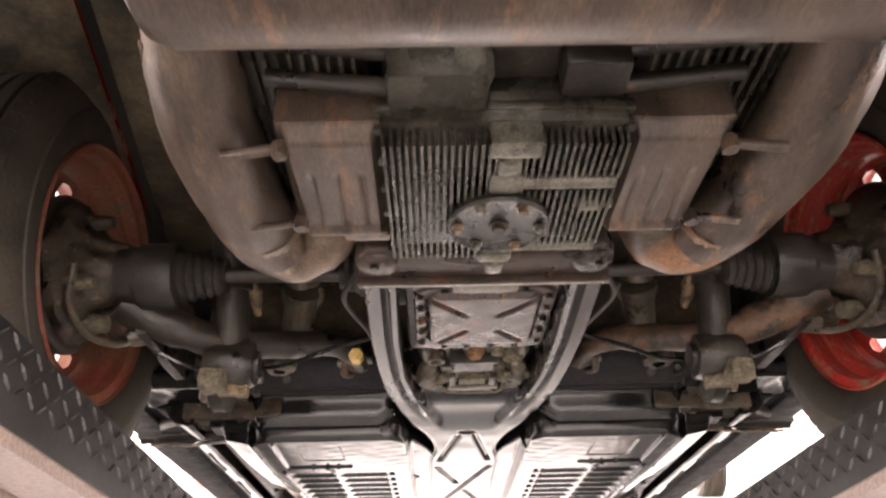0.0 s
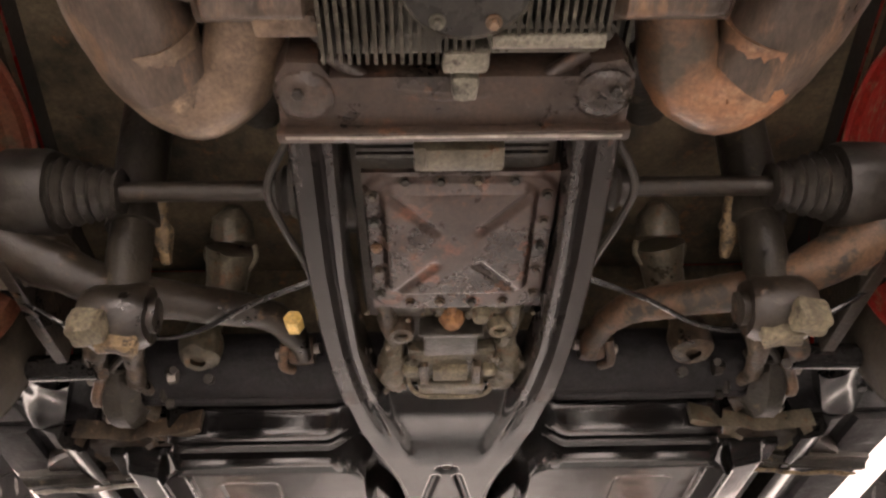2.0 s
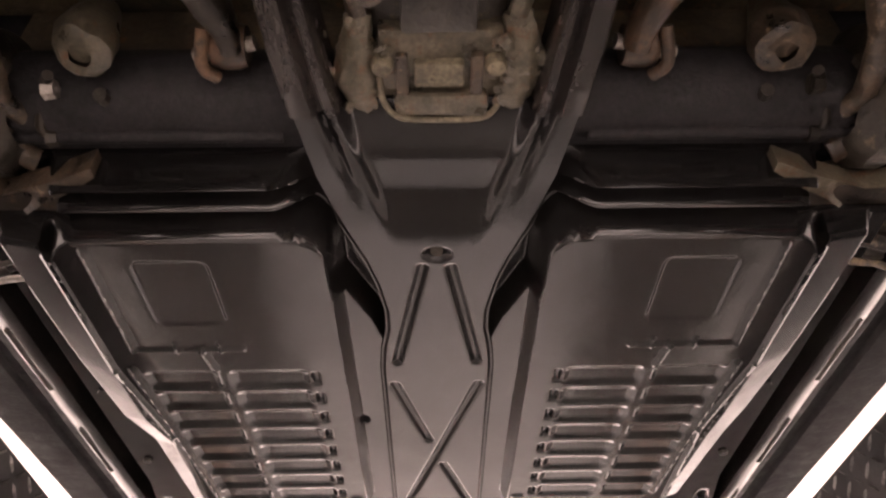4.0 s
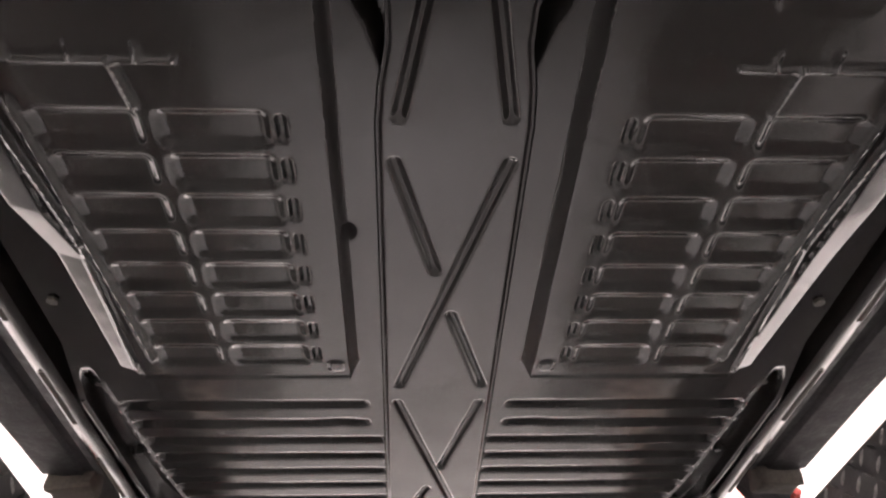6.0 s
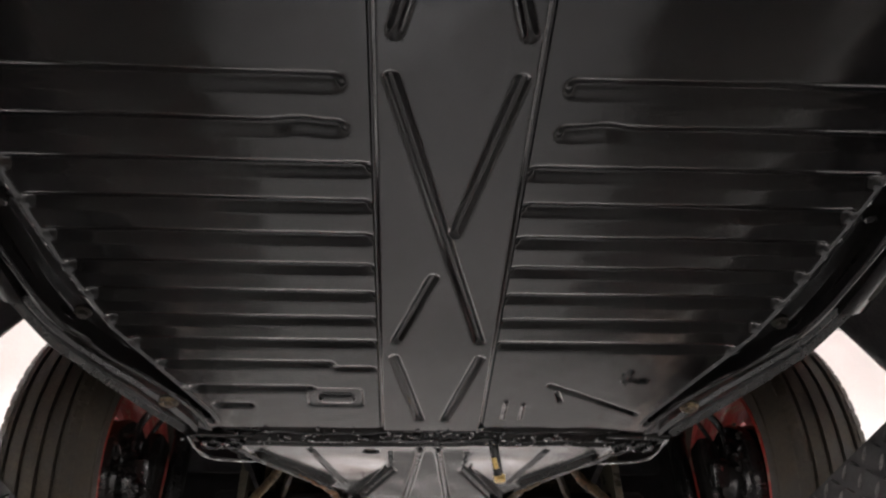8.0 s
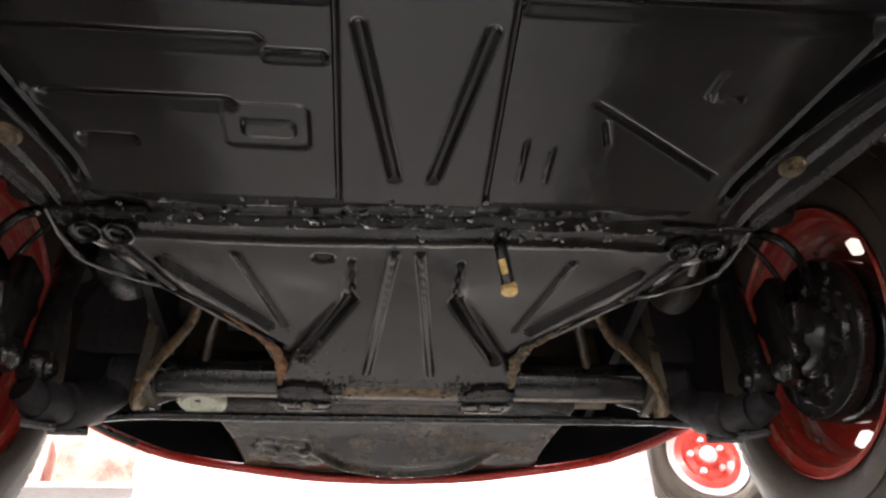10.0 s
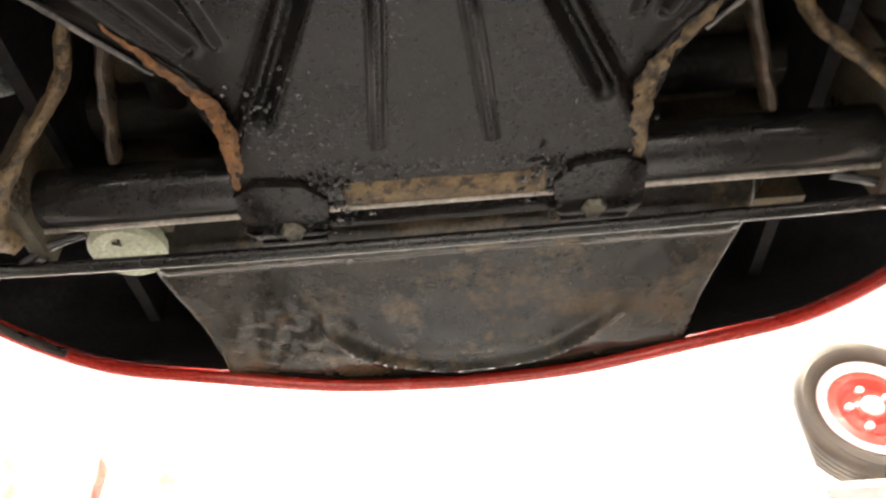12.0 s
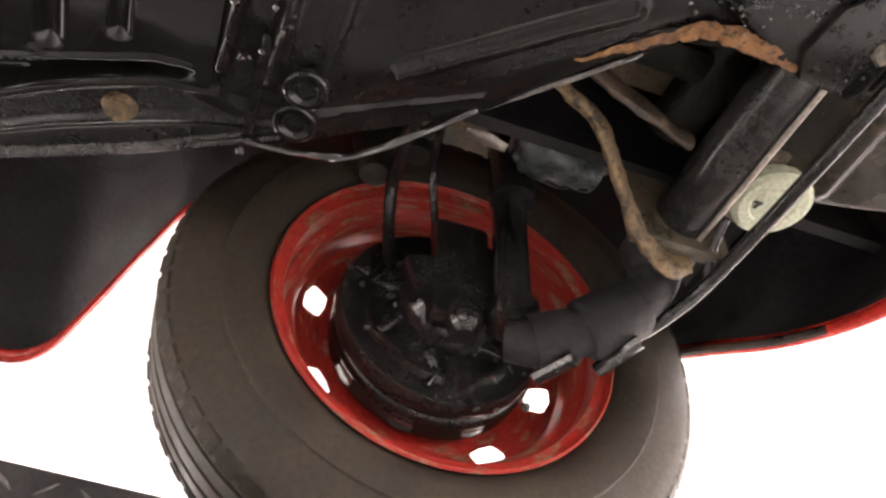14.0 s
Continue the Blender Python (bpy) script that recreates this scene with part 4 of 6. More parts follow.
spots = [(x, y) for x in (-0.087, 0.105) for y in (-0.062, -0.020, 0.024, 0.068, 0.112)] + [(x, y) for y in (-0.084, 0.130) for x in (-0.05, -0.012, 0.028, 0.068)]
for n, (bx, by) in enumerate(spots):
    bm = bmesh.new()
    bolt(bm, (bx, by, 1.832), 0.0048, 0.006)
    part("cover_bolt", bm, (CRUD, GRIME, ARM)[n % 3], gearbox)

# shift coupling and front gearbox mount
bm = bmesh.new()
prism(bm, [(-0.056, 0.248), (-0.060, 0.30), (-0.058, 0.328), (-0.047, 0.343), (-0.030, 0.348), (0.042, 0.348), (0.058, 0.343), (0.068, 0.328), (0.070, 0.30), (0.066, 0.248)], 1.834, 1.87, 0.005)
box(bm, -0.044, 0.054, 0.318, 0.346, 1.822, 1.84, 0.006)
weather(bm, 0.0022, 60, 2, 3.0)
mount = part("gearbox_mount", bm, CAST, car, "oily olive front gearbox mount with cast cradle")
bm = bmesh.new()
tube(bm, [(-0.058, 0.300, 1.832), (-0.055, 0.328, 1.828), (-0.044, 0.344, 1.824), (-0.028, 0.349, 1.8225), (0.006, 0.350, 1.822), (0.040, 0.349, 1.8225), (0.056, 0.344, 1.824), (0.066, 0.328, 1.828), (0.069, 0.300, 1.832)], 0.0034, 8, 4)
part("cradle_edge", bm, BONE, mount, "pale worn rolled edge")
bm = bmesh.new()
box(bm, -0.022, 0.028, 0.280, 0.308, 1.8225, 1.838, 0.003)
part("maker_plate", bm, BONE, mount, "pale worn metal tag")
for x in (-0.034, 0.041):
    bm = bmesh.new()
    box(bm, x - 0.0065, x + 0.0065, 0.272, 0.322, 1.824, 1.84, 0.003)
    weather(bm, 0.001, 90, 1)
    part("tag_cheek", bm, CRUD, mount, "rusty brown cheek")
bm = bmesh.new()
box(bm, -0.034, 0.040, 0.193, 0.248, 1.826, 1.87, 0.005)
box(bm, -0.040, 0.046, 0.190, 0.198, 1.822, 1.85, 0.002)
weather(bm, 0.0012, 70, 1, 7.0)
part("coupling_box", bm, GRIME, mount, "dark greasy coupling box")
bm = bmesh.new()
lathe(bm, [(0, -0.012), (0.010, -0.011), (0.017, 0.0), (0.018, 0.02)], (0.004, 0.176, 1.836), "z", 16)
tube(bm, [(0.004, 0.176, 1.832), (0.004, 0.150, 1.842), (0.002, 0.13, 1.85)], 0.006, 8)
part("shift_joint", bm, RUST, mount, "rusty shift joint")
for s, x in ((-1, -0.078), (1, 0.084)):
    bm = bmesh.new()
    tube(bm, [(x - s * 0.004, 0.235, 1.846), (x, 0.27, 1.842), (x + s * 0.002, 0.31, 1.838), (x - s * 0.008, 0.350, 1.838)], [0.012, 0.020, 0.022, 0.012], 14, 5, 0.8)
    weather(bm, 0.0055, 55, 0, 5.0 + s)
    part("mount_ear", bm, CAST, mount, "lumpy olive cast ear")
    bm = bmesh.new()
    tube(bm, [(x + s * 0.006, 0.125, 1.85), (x + s * 0.004, 0.18, 1.845), (x - s * 0.004, 0.235, 1.842)], [0.010, 0.013, 0.010], 10, 4)
    weather(bm, 0.003, 70, 0, 2.0)
    part("mount_arm", bm, CAST if s > 0 else CRUD, mount, "dusty cast arm")
    bm = bmesh.new()
    lathe(bm, [(0.008, -0.004), (0.011, -0.009), (0.016, -0.008), (0.018, 0.0), (0.018, 0.02)], (x - s * 0.014, 0.205 if s < 0 else 0.196, 1.838), "z", 18)
    lathe(bm, [(0, 0.0), (0.009, 0.0)], (x - s * 0.014, 0.205 if s < 0 else 0.196, 1.838), "z", 18)
    part("mount_nut", bm, CRUD if s < 0 else BONE, mount, "dusty round bush")
    bm = bmesh.new()
    lathe(bm, [(0, -0.008), (0.009, -0.007), (0.012, 0.0), (0.012, 0.02)], (x - s * 0.024, 0.285, 1.828), "z", 12)
    part("ear_bolt", bm, BONE, mount, "pale dusty bolt")
bm = bmesh.new()
lathe(bm, [(0, -0.012), (0.010, -0.012), (0.014, 0.0), (0.014, 0.02)], (0.042, 0.166, 1.84), "z", 16)
part("grease_cap", bm, BONE, mount, "pale round cap")
part("oily_crust", clots([(-0.075, 0.30, 1.834, 0.014, 0.03, 0.004, 30, 0.007), (0.082, 0.29, 1.834, 0.014, 0.03, 0.004, 34, 0.007), (0.0, 0.165, 1.842, 0.05, 0.012, 0.003, 24, 0.006)], 21), CAST, mount, "oily crust", kind="stuff")


# ---- engine ----
bm = bmesh.new()
box(bm, -0.118, 0.130, -0.500, -0.255, 1.812, 2.02, 0.008)
box(bm, -0.124, 0.136, -0.502, -0.252, 1.826, 1.838, 0.003)
box(bm, -0.110, -0.010, -0.555, -0.495, 1.822, 1.95, 0.012)
engine = part("crankcase", bm, CASE, car, "dirty finned alloy crankcase")
n = 33
for k in range(n):
    x = -0.114 + 0.240 * k / (n - 1)
    for y0, y1 in (((-0.492, -0.262),) if x < 0.020 else ((-0.492, -0.432), (-0.408, -0.292), (-0.272, -0.262))):
        if abs(y1 - y0) < 0.02:
            continue
        r2 = 0.058 ** 2 - (x - 0.007) ** 2
        cuts = [(y0, y1)]
        if r2 > 0:
            a, b = -0.348 - math.sqrt(r2), -0.348 + math.sqrt(r2)
            cuts = [c for c in ((y0, min(y1, a)), (max(y0, b), y1)) if c[1] - c[0] > 0.006]
        for c0, c1 in cuts:
            bm = bmesh.new()
            box(bm, x - 0.0016, x + 0.0016, c0, c1, 1.790, 1.815)
            part("cooling_fin", bm, CASE, engine, smooth=False)
for y0, y1, x0 in ((-0.430, -0.410, 0.022), (-0.290, -0.274, 0.030)):
    bm = bmesh.new()
    tube(bm, [(x0, (y0 + y1) / 2, 1.797), (0.126, (y0 + y1) / 2, 1.797)], (y1 - y0) / 2, 12)
    part("cross_boss", bm, PALE, engine, "pale worn cast boss")
bm = bmesh.new()
lathe(bm, [(0.0, 0.014), (0.058, 0.014), (0.058, -0.004), (0.055, -0.007), (0.050, -0.006), (0.020, -0.0045), (0.0, -0.0045)], (0.007, -0.348, 1.789), "z", 48)
sump = part("sump_cover", bm, DISC, car, "round black sump cover with copper-coloured nuts")
for k in range(6):
    t = math.pi / 3 * k + 0.02
    bm = bmesh.new()
    bolt(bm, (0.007 + 0.046 * math.cos(t), -0.348 + 0.046 * math.sin(t), 1.783), 0.0047, 0.008)
    part("cover_nut", bm, BRASS if k % 2 else PALE, sump)
bm = bmesh.new()
tube(bm, [(0.007 + 0.0555 * math.cos(a), -0.348 + 0.0555 * math.sin(a), 1.7825) for a in np.linspace(0, 2 * math.pi, 49).tolist()], 0.0016, 6, cap=False)
part("cover_rim", bm, CASE, sump, "paler worn rim")
bm = bmesh.new()
bolt(bm, (0.007, -0.348, 1.784), 0.0078, 0.008)
part("drain_plug", bm, ARM, sump, "rusty hexagon drain plug")
for y0, y1, x0, x1 in ((-0.500, -0.472, -0.010, 0.042), (-0.440, -0.408, -0.008, 0.030), (-0.470, -0.442, 0.000, 0.024), (-0.275, -0.254, -0.012, 0.028), (-0.250, -0.224, -0.004, 0.020)):
    bm = bmesh.new()
    box(bm, x0, x1, y0, y1, 1.786, 1.815, 0.005)
    weather(bm, 0.0016, 90, 2)
    part("case_lug", bm, PALE, engine, "pale alloy case lug")
bm = bmesh.new()
lathe(bm, [(0, -0.016), (0.018, -0.014), (0.024, 0.0), (0.026, 0.05)], (-0.030, -0.535, 1.84), "z", 20)
part("pump_boss", bm, PALE, engine, "pale rounded pump housing")
bm = bmesh.new()
tube(bm, [(0.092, -0.372, 1.80), (0.132, -0.370, 1.80)], 0.0075, 12)
lathe(bm, [(0, 0.022), (0.011, 0.022), (0.011, 0.0), (0.0, 0.0)], (0.094, -0.372, 1.80), "x", 12)
part("oil_pressure_plug", bm, PALE, engine, "pale plug")
for sx in (-1, 1):
    for k in range(5):
        bm = bmesh.new()
        bolt(bm, (-0.121 if sx < 0 else 0.133, -0.48 + 0.052 * k, 1.826), 0.006, 0.010)
        part("case_bolt", bm, PALE if k % 2 else GRIME, engine)

# cylinders, push-rod tubes and warm-air boxes on both sides
for s in (-1, 1):
    mid = 0.007
    bm = bmesh.new()
    box(bm, *sorted((mid + s * 0.135, mid + s * 0.315)), -0.54, -0.215, 1.885, 2.03, 0.012)
    weather(bm, 0.004, 40, 3)
    block = part("cylinder_bank", bm, GRIME, car, "grimy finned cylinder bank")
    for k in range(13):
        x = mid + s * (0.150 + 0.0125 * k)
        bm = bmesh.new()
        box(bm, x - 0.002, x + 0.002, -0.556, -0.205, 1.872, 2.02, 0.0)
        part("cylinder_fin", bm, PALE if s < 0 and k < 6 or s > 0 and k < 5 else CASE, block, smooth=False)
    for k, (y, z) in enumerate(((-0.540, 1.866), (-0.512, 1.846))):
        bm = bmesh.new()
        tube(bm, [(mid + s * 0.105, y, z), (mid + s * 0.235, y - 0.004, z + 0.012)], 0.0095, 12)
        part("pushrod_tube", bm, DARKARM, block, "dark push-rod tube")
    # the flat duct box
    y, t = np.meshgrid(np.linspace(-0.492, -0.284, 60), np.linspace(0, 1, 46), indexing="ij")
    x = mid + s * (0.126 + 0.104 * t + 0.006 * (y + 0.39))
    h = 0.016 * ease(t / 0.10) * ease((1 - t) / 0.12) * ease((y + 0.492) / 0.02) * ease((-0.284 - y) / 0.018)
    for bx in (0.22, 0.47, 0.74):
        h -= 0.0035 * ease(1 - np.abs(t - bx) / 0.05) * ease((-0.30 - y) / 0.02) * ease((y + 0.43) / 0.02)
    h += 0.004 * ease((y + 0.318) / 0.01) * ease((-0.286 - y) / 0.008)
    h += 0.0012 * rough_field(x, y, 70, 14 + s)
    duct = part("warm_air_box", sheet(x, y, 1.822 - h, 0.05), EXHAUST, car, "brown heat-stained warm-air box")
    # the heat exchanger that curls round it
    c = lambda u, v, w: (mid + s * u, v, w)
    bm = bmesh.new()
    lean = 0.030 if s < 0 else 0.048  # the rear end splays out
    tube(bm, [c(0.264 + lean, -0.60, 1.868), c(0.272 + lean, -0.52, 1.852), c(0.279 + 0.85 * lean, -0.42, 1.846), c(0.286 + 0.42 * lean, -0.31, 1.845), c(0.288 + 0.1 * lean, -0.250, 1.847), c(0.278, -0.215, 1.850)], [0.038, 0.046, 0.050, 0.050, 0.050, 0.050], 26, 6)
    weather(bm, 0.0022, 26)
    exch = part("heat_exchanger", bm, EXHAUST, car, "brown rusty heat exchanger with a curled end")
    bm = bmesh.new()
    tube(bm, [c(0.288, -0.265, 1.847), c(0.284, -0.222, 1.848), c(0.258, -0.190, 1.849), c(0.226, -0.200, 1.853), c(0.204, -0.240, 1.860), c(0.194, -0.29, 1.872)], [0.0485, 0.048, 0.046, 0.043, 0.038, 0.034], 22, 6)
    weather(bm, 0.0025, 30)
    part("elbow", bm, ORANGE if s > 0 else ELBOW, exch, "orange rusted elbow" if s > 0 else "scorched pale elbow")
    bm = bmesh.new()
    tube(bm, [c(0.302 + lean, -0.58, 1.845), c(0.322 + 0.9 * lean, -0.45, 1.832), c(0.330 + 0.45 * lean, -0.32, 1.829), c(0.3345, -0.25, 1.835)], 0.004, 8, 5)
    part("seam", bm, EXHAUST, exch)
    for y in (-0.470, -0.328):
        bm = bmesh.new()
        tube(bm, [c(0.222, y, 1.806), c(0.250, y + 0.002, 1.803), c(0.285, y + 0.004, 1.800)], 0.0055, 10)
        lathe(bm, [(0, -0.008), (0.009, -0.008), (0.009, 0.008), (0, 0.008)], c(0.226, y, 1.803), "z", 8)
        weather(bm, 0.002, 70)
        part("clamp_strap", bm, EXHAUST, exch, "brown clamp strap")
    if s < 0:
        bm = bmesh.new()
        box(bm, mid - 0.180, mid - 0.125, -0.300, -0.278, 1.806, 1.828, 0.004)
        part("bright_flange", bm, ELBOW, duct, "pale scraped flange")
    # dark hose and tin above
    bm = bmesh.new()
    tube(bm, [c(0.20, -0.30, 1.872), c(0.19, -0.24, 1.91), c(0.20, -0.15, 1.96), c(0.24, -0.05, 2.0)], 0.03, 14, 5)
    part("warm_air_hose", bm, GRIME, exch, "grimy warm-air hose")

bm = bmesh.new()
lathe(bm, [(0, -0.035), (0.05, -0.035), (0.075, -0.03), (0.075, 0.03), (0.05, 0.035), (0, 0.035)], (-0.10, -0.575, 1.94), "y", 30)
part("pulley", bm, RUSTBAR, engine, "dark brown crank pulley")
bm = bmesh.new()
tube(bm, [(0.03, -0.60, 1.868), (0.13, -0.598, 1.862), (0.21, -0.58, 1.858), (0.245, -0.55, 1.87)], 0.013, 12, 6)
tube(bm, [(0.08, -0.64, 1.872), (0.2, -0.632, 1.862), (0.31, -0.605, 1.862), (0.36, -0.56, 1.885)], 0.012, 12, 6)
part("tail_duct", bm, CASE, engine, "grey air pipe")
bm = bmesh.new()
box(bm, 0.06, 0.125, -0.555, -0.505, 1.835, 1.93, 0.008)
box(bm, -0.01, 0.06, -0.585, -0.505, 1.86, 1.95, 0.008)
part("oil_cooler_tin", bm, GRIME, engine, "grimy sheet tin")

bm = bmesh.new()
lathe(bm, [(0, -0.345), (0.05, -0.345), (0.068, -0.335), (0.074, -0.32), (0.074, 0.32), (0.068, 0.335), (0.05, 0.345), (0, 0.345)], (0.070, -0.725, 1.798), "x", 36)
muffler = part("muffler", bm, EXHAUST, car, "reddish brown transverse muffler")
for s in (-1, 1):
    bm = bmesh.new()
    tube(bm, [(0.075 + s * 0.22, -0.76, 1.83), (0.075 + s * 0.225, -0.86, 1.84), (0.075 + s * 0.23, -0.98, 1.86)], 0.017, 14)
    part("tailpipe", bm, STEEL, muffler, "thin tailpipe")
    bm = bmesh.new()
    tube(bm, [(0.075 + s * 0.19, -0.70, 1.85), (0.007 + s * 0.29, -0.64, 1.872), (0.007 + s * 0.30, -0.595, 1.868)], 0.024, 14, 4)
    part("inlet_pipe", bm, EXHAUST, muffler)


# ---- wheels ----
def wheel(name, x, y, z, s, label, worn, front):
    """A wheel under the car; s is the side. The disc lies outside, the open barrel faces inwards."""
    bm = bmesh.new()
    lathe(bm, tyre_profile(), (x, y, z), "x", 72, closed=True)
    tyre = part(name, bm, TYRE, car, label)
    bm = bmesh.new()
    tread_cuts(bm, (x, y, z), 0.3215, "x", 64, 0.083)
    part("tread_block", bm, TYRE, tyre, "shoulder tread blocks", kind="stuff")
    i = -s  # towards the car's middle
    barrel = [(0.2055, i * 0.0735), (0.2085, i * 0.070), (0.2055, i * 0.064), (0.192, i * 0.060), (0.188, i * 0.040), (0.179, i * 0.034), (0.172, i * 0.020), (0.170, -i * 0.012), (0.178, -i * 0.03), (0.188, -i * 0.042), (0.189, -i * 0.056), (0.2055, -i * 0.066), (0.208, -i * 0.070)]
    bm = bmesh.new()
    lathe(bm, barrel, (x, y, z), "x", 64)
    part("rim", bm, RIMDIRT if worn else RED, tyre, "worn red rim")
    # disc with eight rounded slots, as one skin
    bm = bmesh.new()
    rows = [(0.030, -0.022, 0.0), (0.075, -0.028, 0.0), (0.118, -0.030, 0.0)]
    for j in range(11):
        q = 2 * j / 10 - 1
        rows.append((0.150 + 0.014 * q, -0.019 + 0.007 * q, math.radians(7.0) * max(0.0, 1 - abs(q) ** 5) ** 0.5))
    rows.append((0.172, -0.002, 0.0))
    for k in range(8):
        t0 = math.radians(32 + 45 * k + (0 if front else 17))
        prev = None
        for r, a, half in rows:
            turn = np.linspace(t0 + half, t0 + math.radians(45) - half, 9).tolist()
            row = [bm.verts.new((x + i * a, y + r * math.cos(u), z + r * math.sin(u))) for u in turn]
            if prev:
                for n in range(8):
                    bm.faces.new((prev[n], prev[n + 1], row[n + 1], row[n]))
            prev = row
    bmesh.ops.remove_doubles(bm, verts=bm.verts, dist=0.00002)
    part("wheel_disc", bm, RIMDIRT if worn else RED, tyre, "red slotted wheel disc")
    bm = bmesh.new()
    drum = [(0.0, i * 0.026), (0.118, i * 0.026), (0.124, i * 0.024), (0.128, i * 0.018), (0.128, i * 0.012), (0.124, i * 0.010), (0.126, i * 0.006), (0.126, -i * 0.012), (0.05, -i * 0.016)]
    lathe(bm, drum, (x, y, z), "x", 48)
    backing = part("brake_drum", bm, BLACK if front else GRIME, tyre, "black brake drum" if front else "grimy brake drum")
    return tyre, backing


WX = {"r": 0.668}
for s in (-1, 1):
    wheel("wheel", s * WX["r"], AXLE_R, HUB_R, s, "rear wheel with dusty tyre and worn red rim", s < 0, False)
    wheel("wheel", s * (0.700 if s > 0 else 0.662), AXLE_F + 0.004, HUB_F, s, "front wheel with dusty tyre and red slotted rim", False, True)


# ---- rear suspension ----
def bellows(bm, c, x0, x1, r0, r1, folds):
    pts = []
    for k in range(folds * 2 + 1):
        t = k / (folds * 2)
        pts.append(((r0 + (r1 - r0) * t) * (1.0 if k % 2 == 0 else 0.82), x0 + (x1 - x0) * t))
    lathe(bm, [(0, x0)] + pts + [(0, x1)], c, "x", 28)


for s in (-1, 1):
    P = lambda u, v, w: (s * u, v, w)
    bm = bmesh.new()
    tube(bm, [P(0.15, 0.0, 1.905), P(0.44, 0.004, 1.908)], 0.0125, 14)
    shaft = part("drive_shaft", bm, DARKARM, car, "greasy drive shaft with rubber boots")
    bm = bmesh.new()
    bellows(bm, (0, 0.003, 1.907), s * 0.395, s * 0.475, 0.028, 0.047, 6)
    lathe(bm, [(0, s * 0.47), (0.050, s * 0.47), (0.053, s * 0.48), (0.053, s * 0.525), (0.046, s * 0.535), (0.046, s * 0.56), (0, s * 0.56)], (0, 0.003, 1.907), "x", 28)
    weather(bm, 0.0022, 50)
    part("outer_boot", bm, RUBBER, shaft, "dusty ribbed rubber boot")
    bm = bmesh.new()
    bellows(bm, (0, 0.003, 1.907), s * 0.215, s * 0.165, 0.024, 0.044, 3)
    part("inner_boot", bm, RUBBER, shaft, "dusty ribbed rubber boot")
    bm = bmesh.new()
    for k in range(6):
        t = math.pi / 3 * k
        lathe(bm, [(0, s * 0.527), (0.007, s * 0.527), (0.007, s * 0.515), (0, s * 0.515)], (0, 0.003 + 0.043 * math.cos(t), 1.907 + 0.043 * math.sin(t)), "x", 8)
    part("joint_bolts", bm, STEEL, shaft)

    # trailing arm: a bent tube from the hub to its pivot beside the frame
    bm = bmesh.new()
    tube(bm, [P(0.560, 0.03, 1.875), P(0.490, 0.055, 1.845), P(0.400, 0.105, 1.832), P(0.31, 0.155, 1.850), P(0.245, 0.20, 1.866), P(0.215, 0.245, 1.862), P(0.206, 0.285, 1.855)], [0.034, 0.030, 0.026, 0.024, 0.022, 0.018, 0.013], 18, 6)
    weather(bm, 0.0045, 30, 0, 4.0 + s)
    arm = part("trailing_arm", bm, ARM if s > 0 else DARKARM, car, "rust-brown bent trailing arm" if s > 0 else "greasy dark trailing arm")
    bm = bmesh.new()
    lathe(bm, [(0.0, -0.018), (0.021, -0.018), (0.024, -0.008), (0.024, 0.008), (0.021, 0.018), (0, 0.018)], P(0.212, 0.292, 1.872), "x", 20)
    tube(bm, [P(0.232, 0.262, 1.86), P(0.238, 0.296, 1.846), P(0.226, 0.315, 1.850)], 0.007, 10, 4)
    part("pivot_eye", bm, ARM, arm, "rusty pivot eye")
    bm = bmesh.new()
    tube(bm, [P(0.185, 0.285, 1.868), P(0.25, 0.30, 1.868)], 0.008, 10)
    part("pivot_bolt", bm, STEEL, arm)
    # hub carrier with dusty casting
    bm = bmesh.new()
    lathe(bm, [(0, s * 0.545), (0.044, s * 0.545), (0.050, s * 0.575), (0.062, s * 0.60), (0.085, s * 0.612), (0.108, s * 0.628), (0.112, s * 0.64), (0, s * 0.64)], (0, 0.01, HUB_R), "x", 30)
    box(bm, *sorted((s * 0.47, s * 0.60)), 0.03, 0.105, 1.838, 1.885, 0.015, (0, s * 12, 0))
    weather(bm, 0.008, 38, 1, 2.0 * s)
    hub = part("hub_carrier", bm, CRUD, car, "grimy cast hub carrier")
    bm = bmesh.new()
    box(bm, *sorted((s * 0.445, s * 0.565)), 0.052, 0.092, 1.832, 1.852, 0.009, (0, s * 14, s * -12))
    weather(bm, 0.007, 40, 3, s)
    part("dust_cake", bm, CAST, hub, "caked olive-grey dust")
    for k, (v, w, r) in enumerate(((0.075, 1.862, 0.012), (-0.055, 1.872, 0.010), (0.055, 1.97, 0.011), (-0.03, 1.99, 0.010), (0.02, 1.835, 0.013))):
        bm = bmesh.new()
        lathe(bm, [(0, s * 0.575), (r, s * 0.577), (r * 1.3, s * 0.60), (r * 1.3, s * 0.63), (0, s * 0.63)], (0, v, w), "x", 10)
        part("hub_bolt", bm, (CRUD, BONE, GRIME)[k % 3], hub)
    bm = bmesh.new()
    tube(bm, [P(0.545, 0.085, 1.84), P(0.575, 0.055, 1.815), P(0.60, 0.0, 1.812), P(0.61, -0.05, 1.84), P(0.60, -0.08, 1.89)], 0.006, 8, 5)
    part("brake_pipe", bm, CAST, hub, "thin dusty brake pipe")
    # spring plate, bump stop, shock absorber
    bm = bmesh.new()
    prism(bm, [P(0.520, 0.03, 0)[:2], P(0.536, 0.03, 0)[:2], P(0.536, 0.24, 0)[:2], P(0.520, 0.24, 0)[:2]], 1.82, 1.90, 0.003)
    weather(bm, 0.004, 30, 2)
    plate = part("spring_plate", bm, DARKARM, car, "greasy steel spring plate")
    bm = bmesh.new()
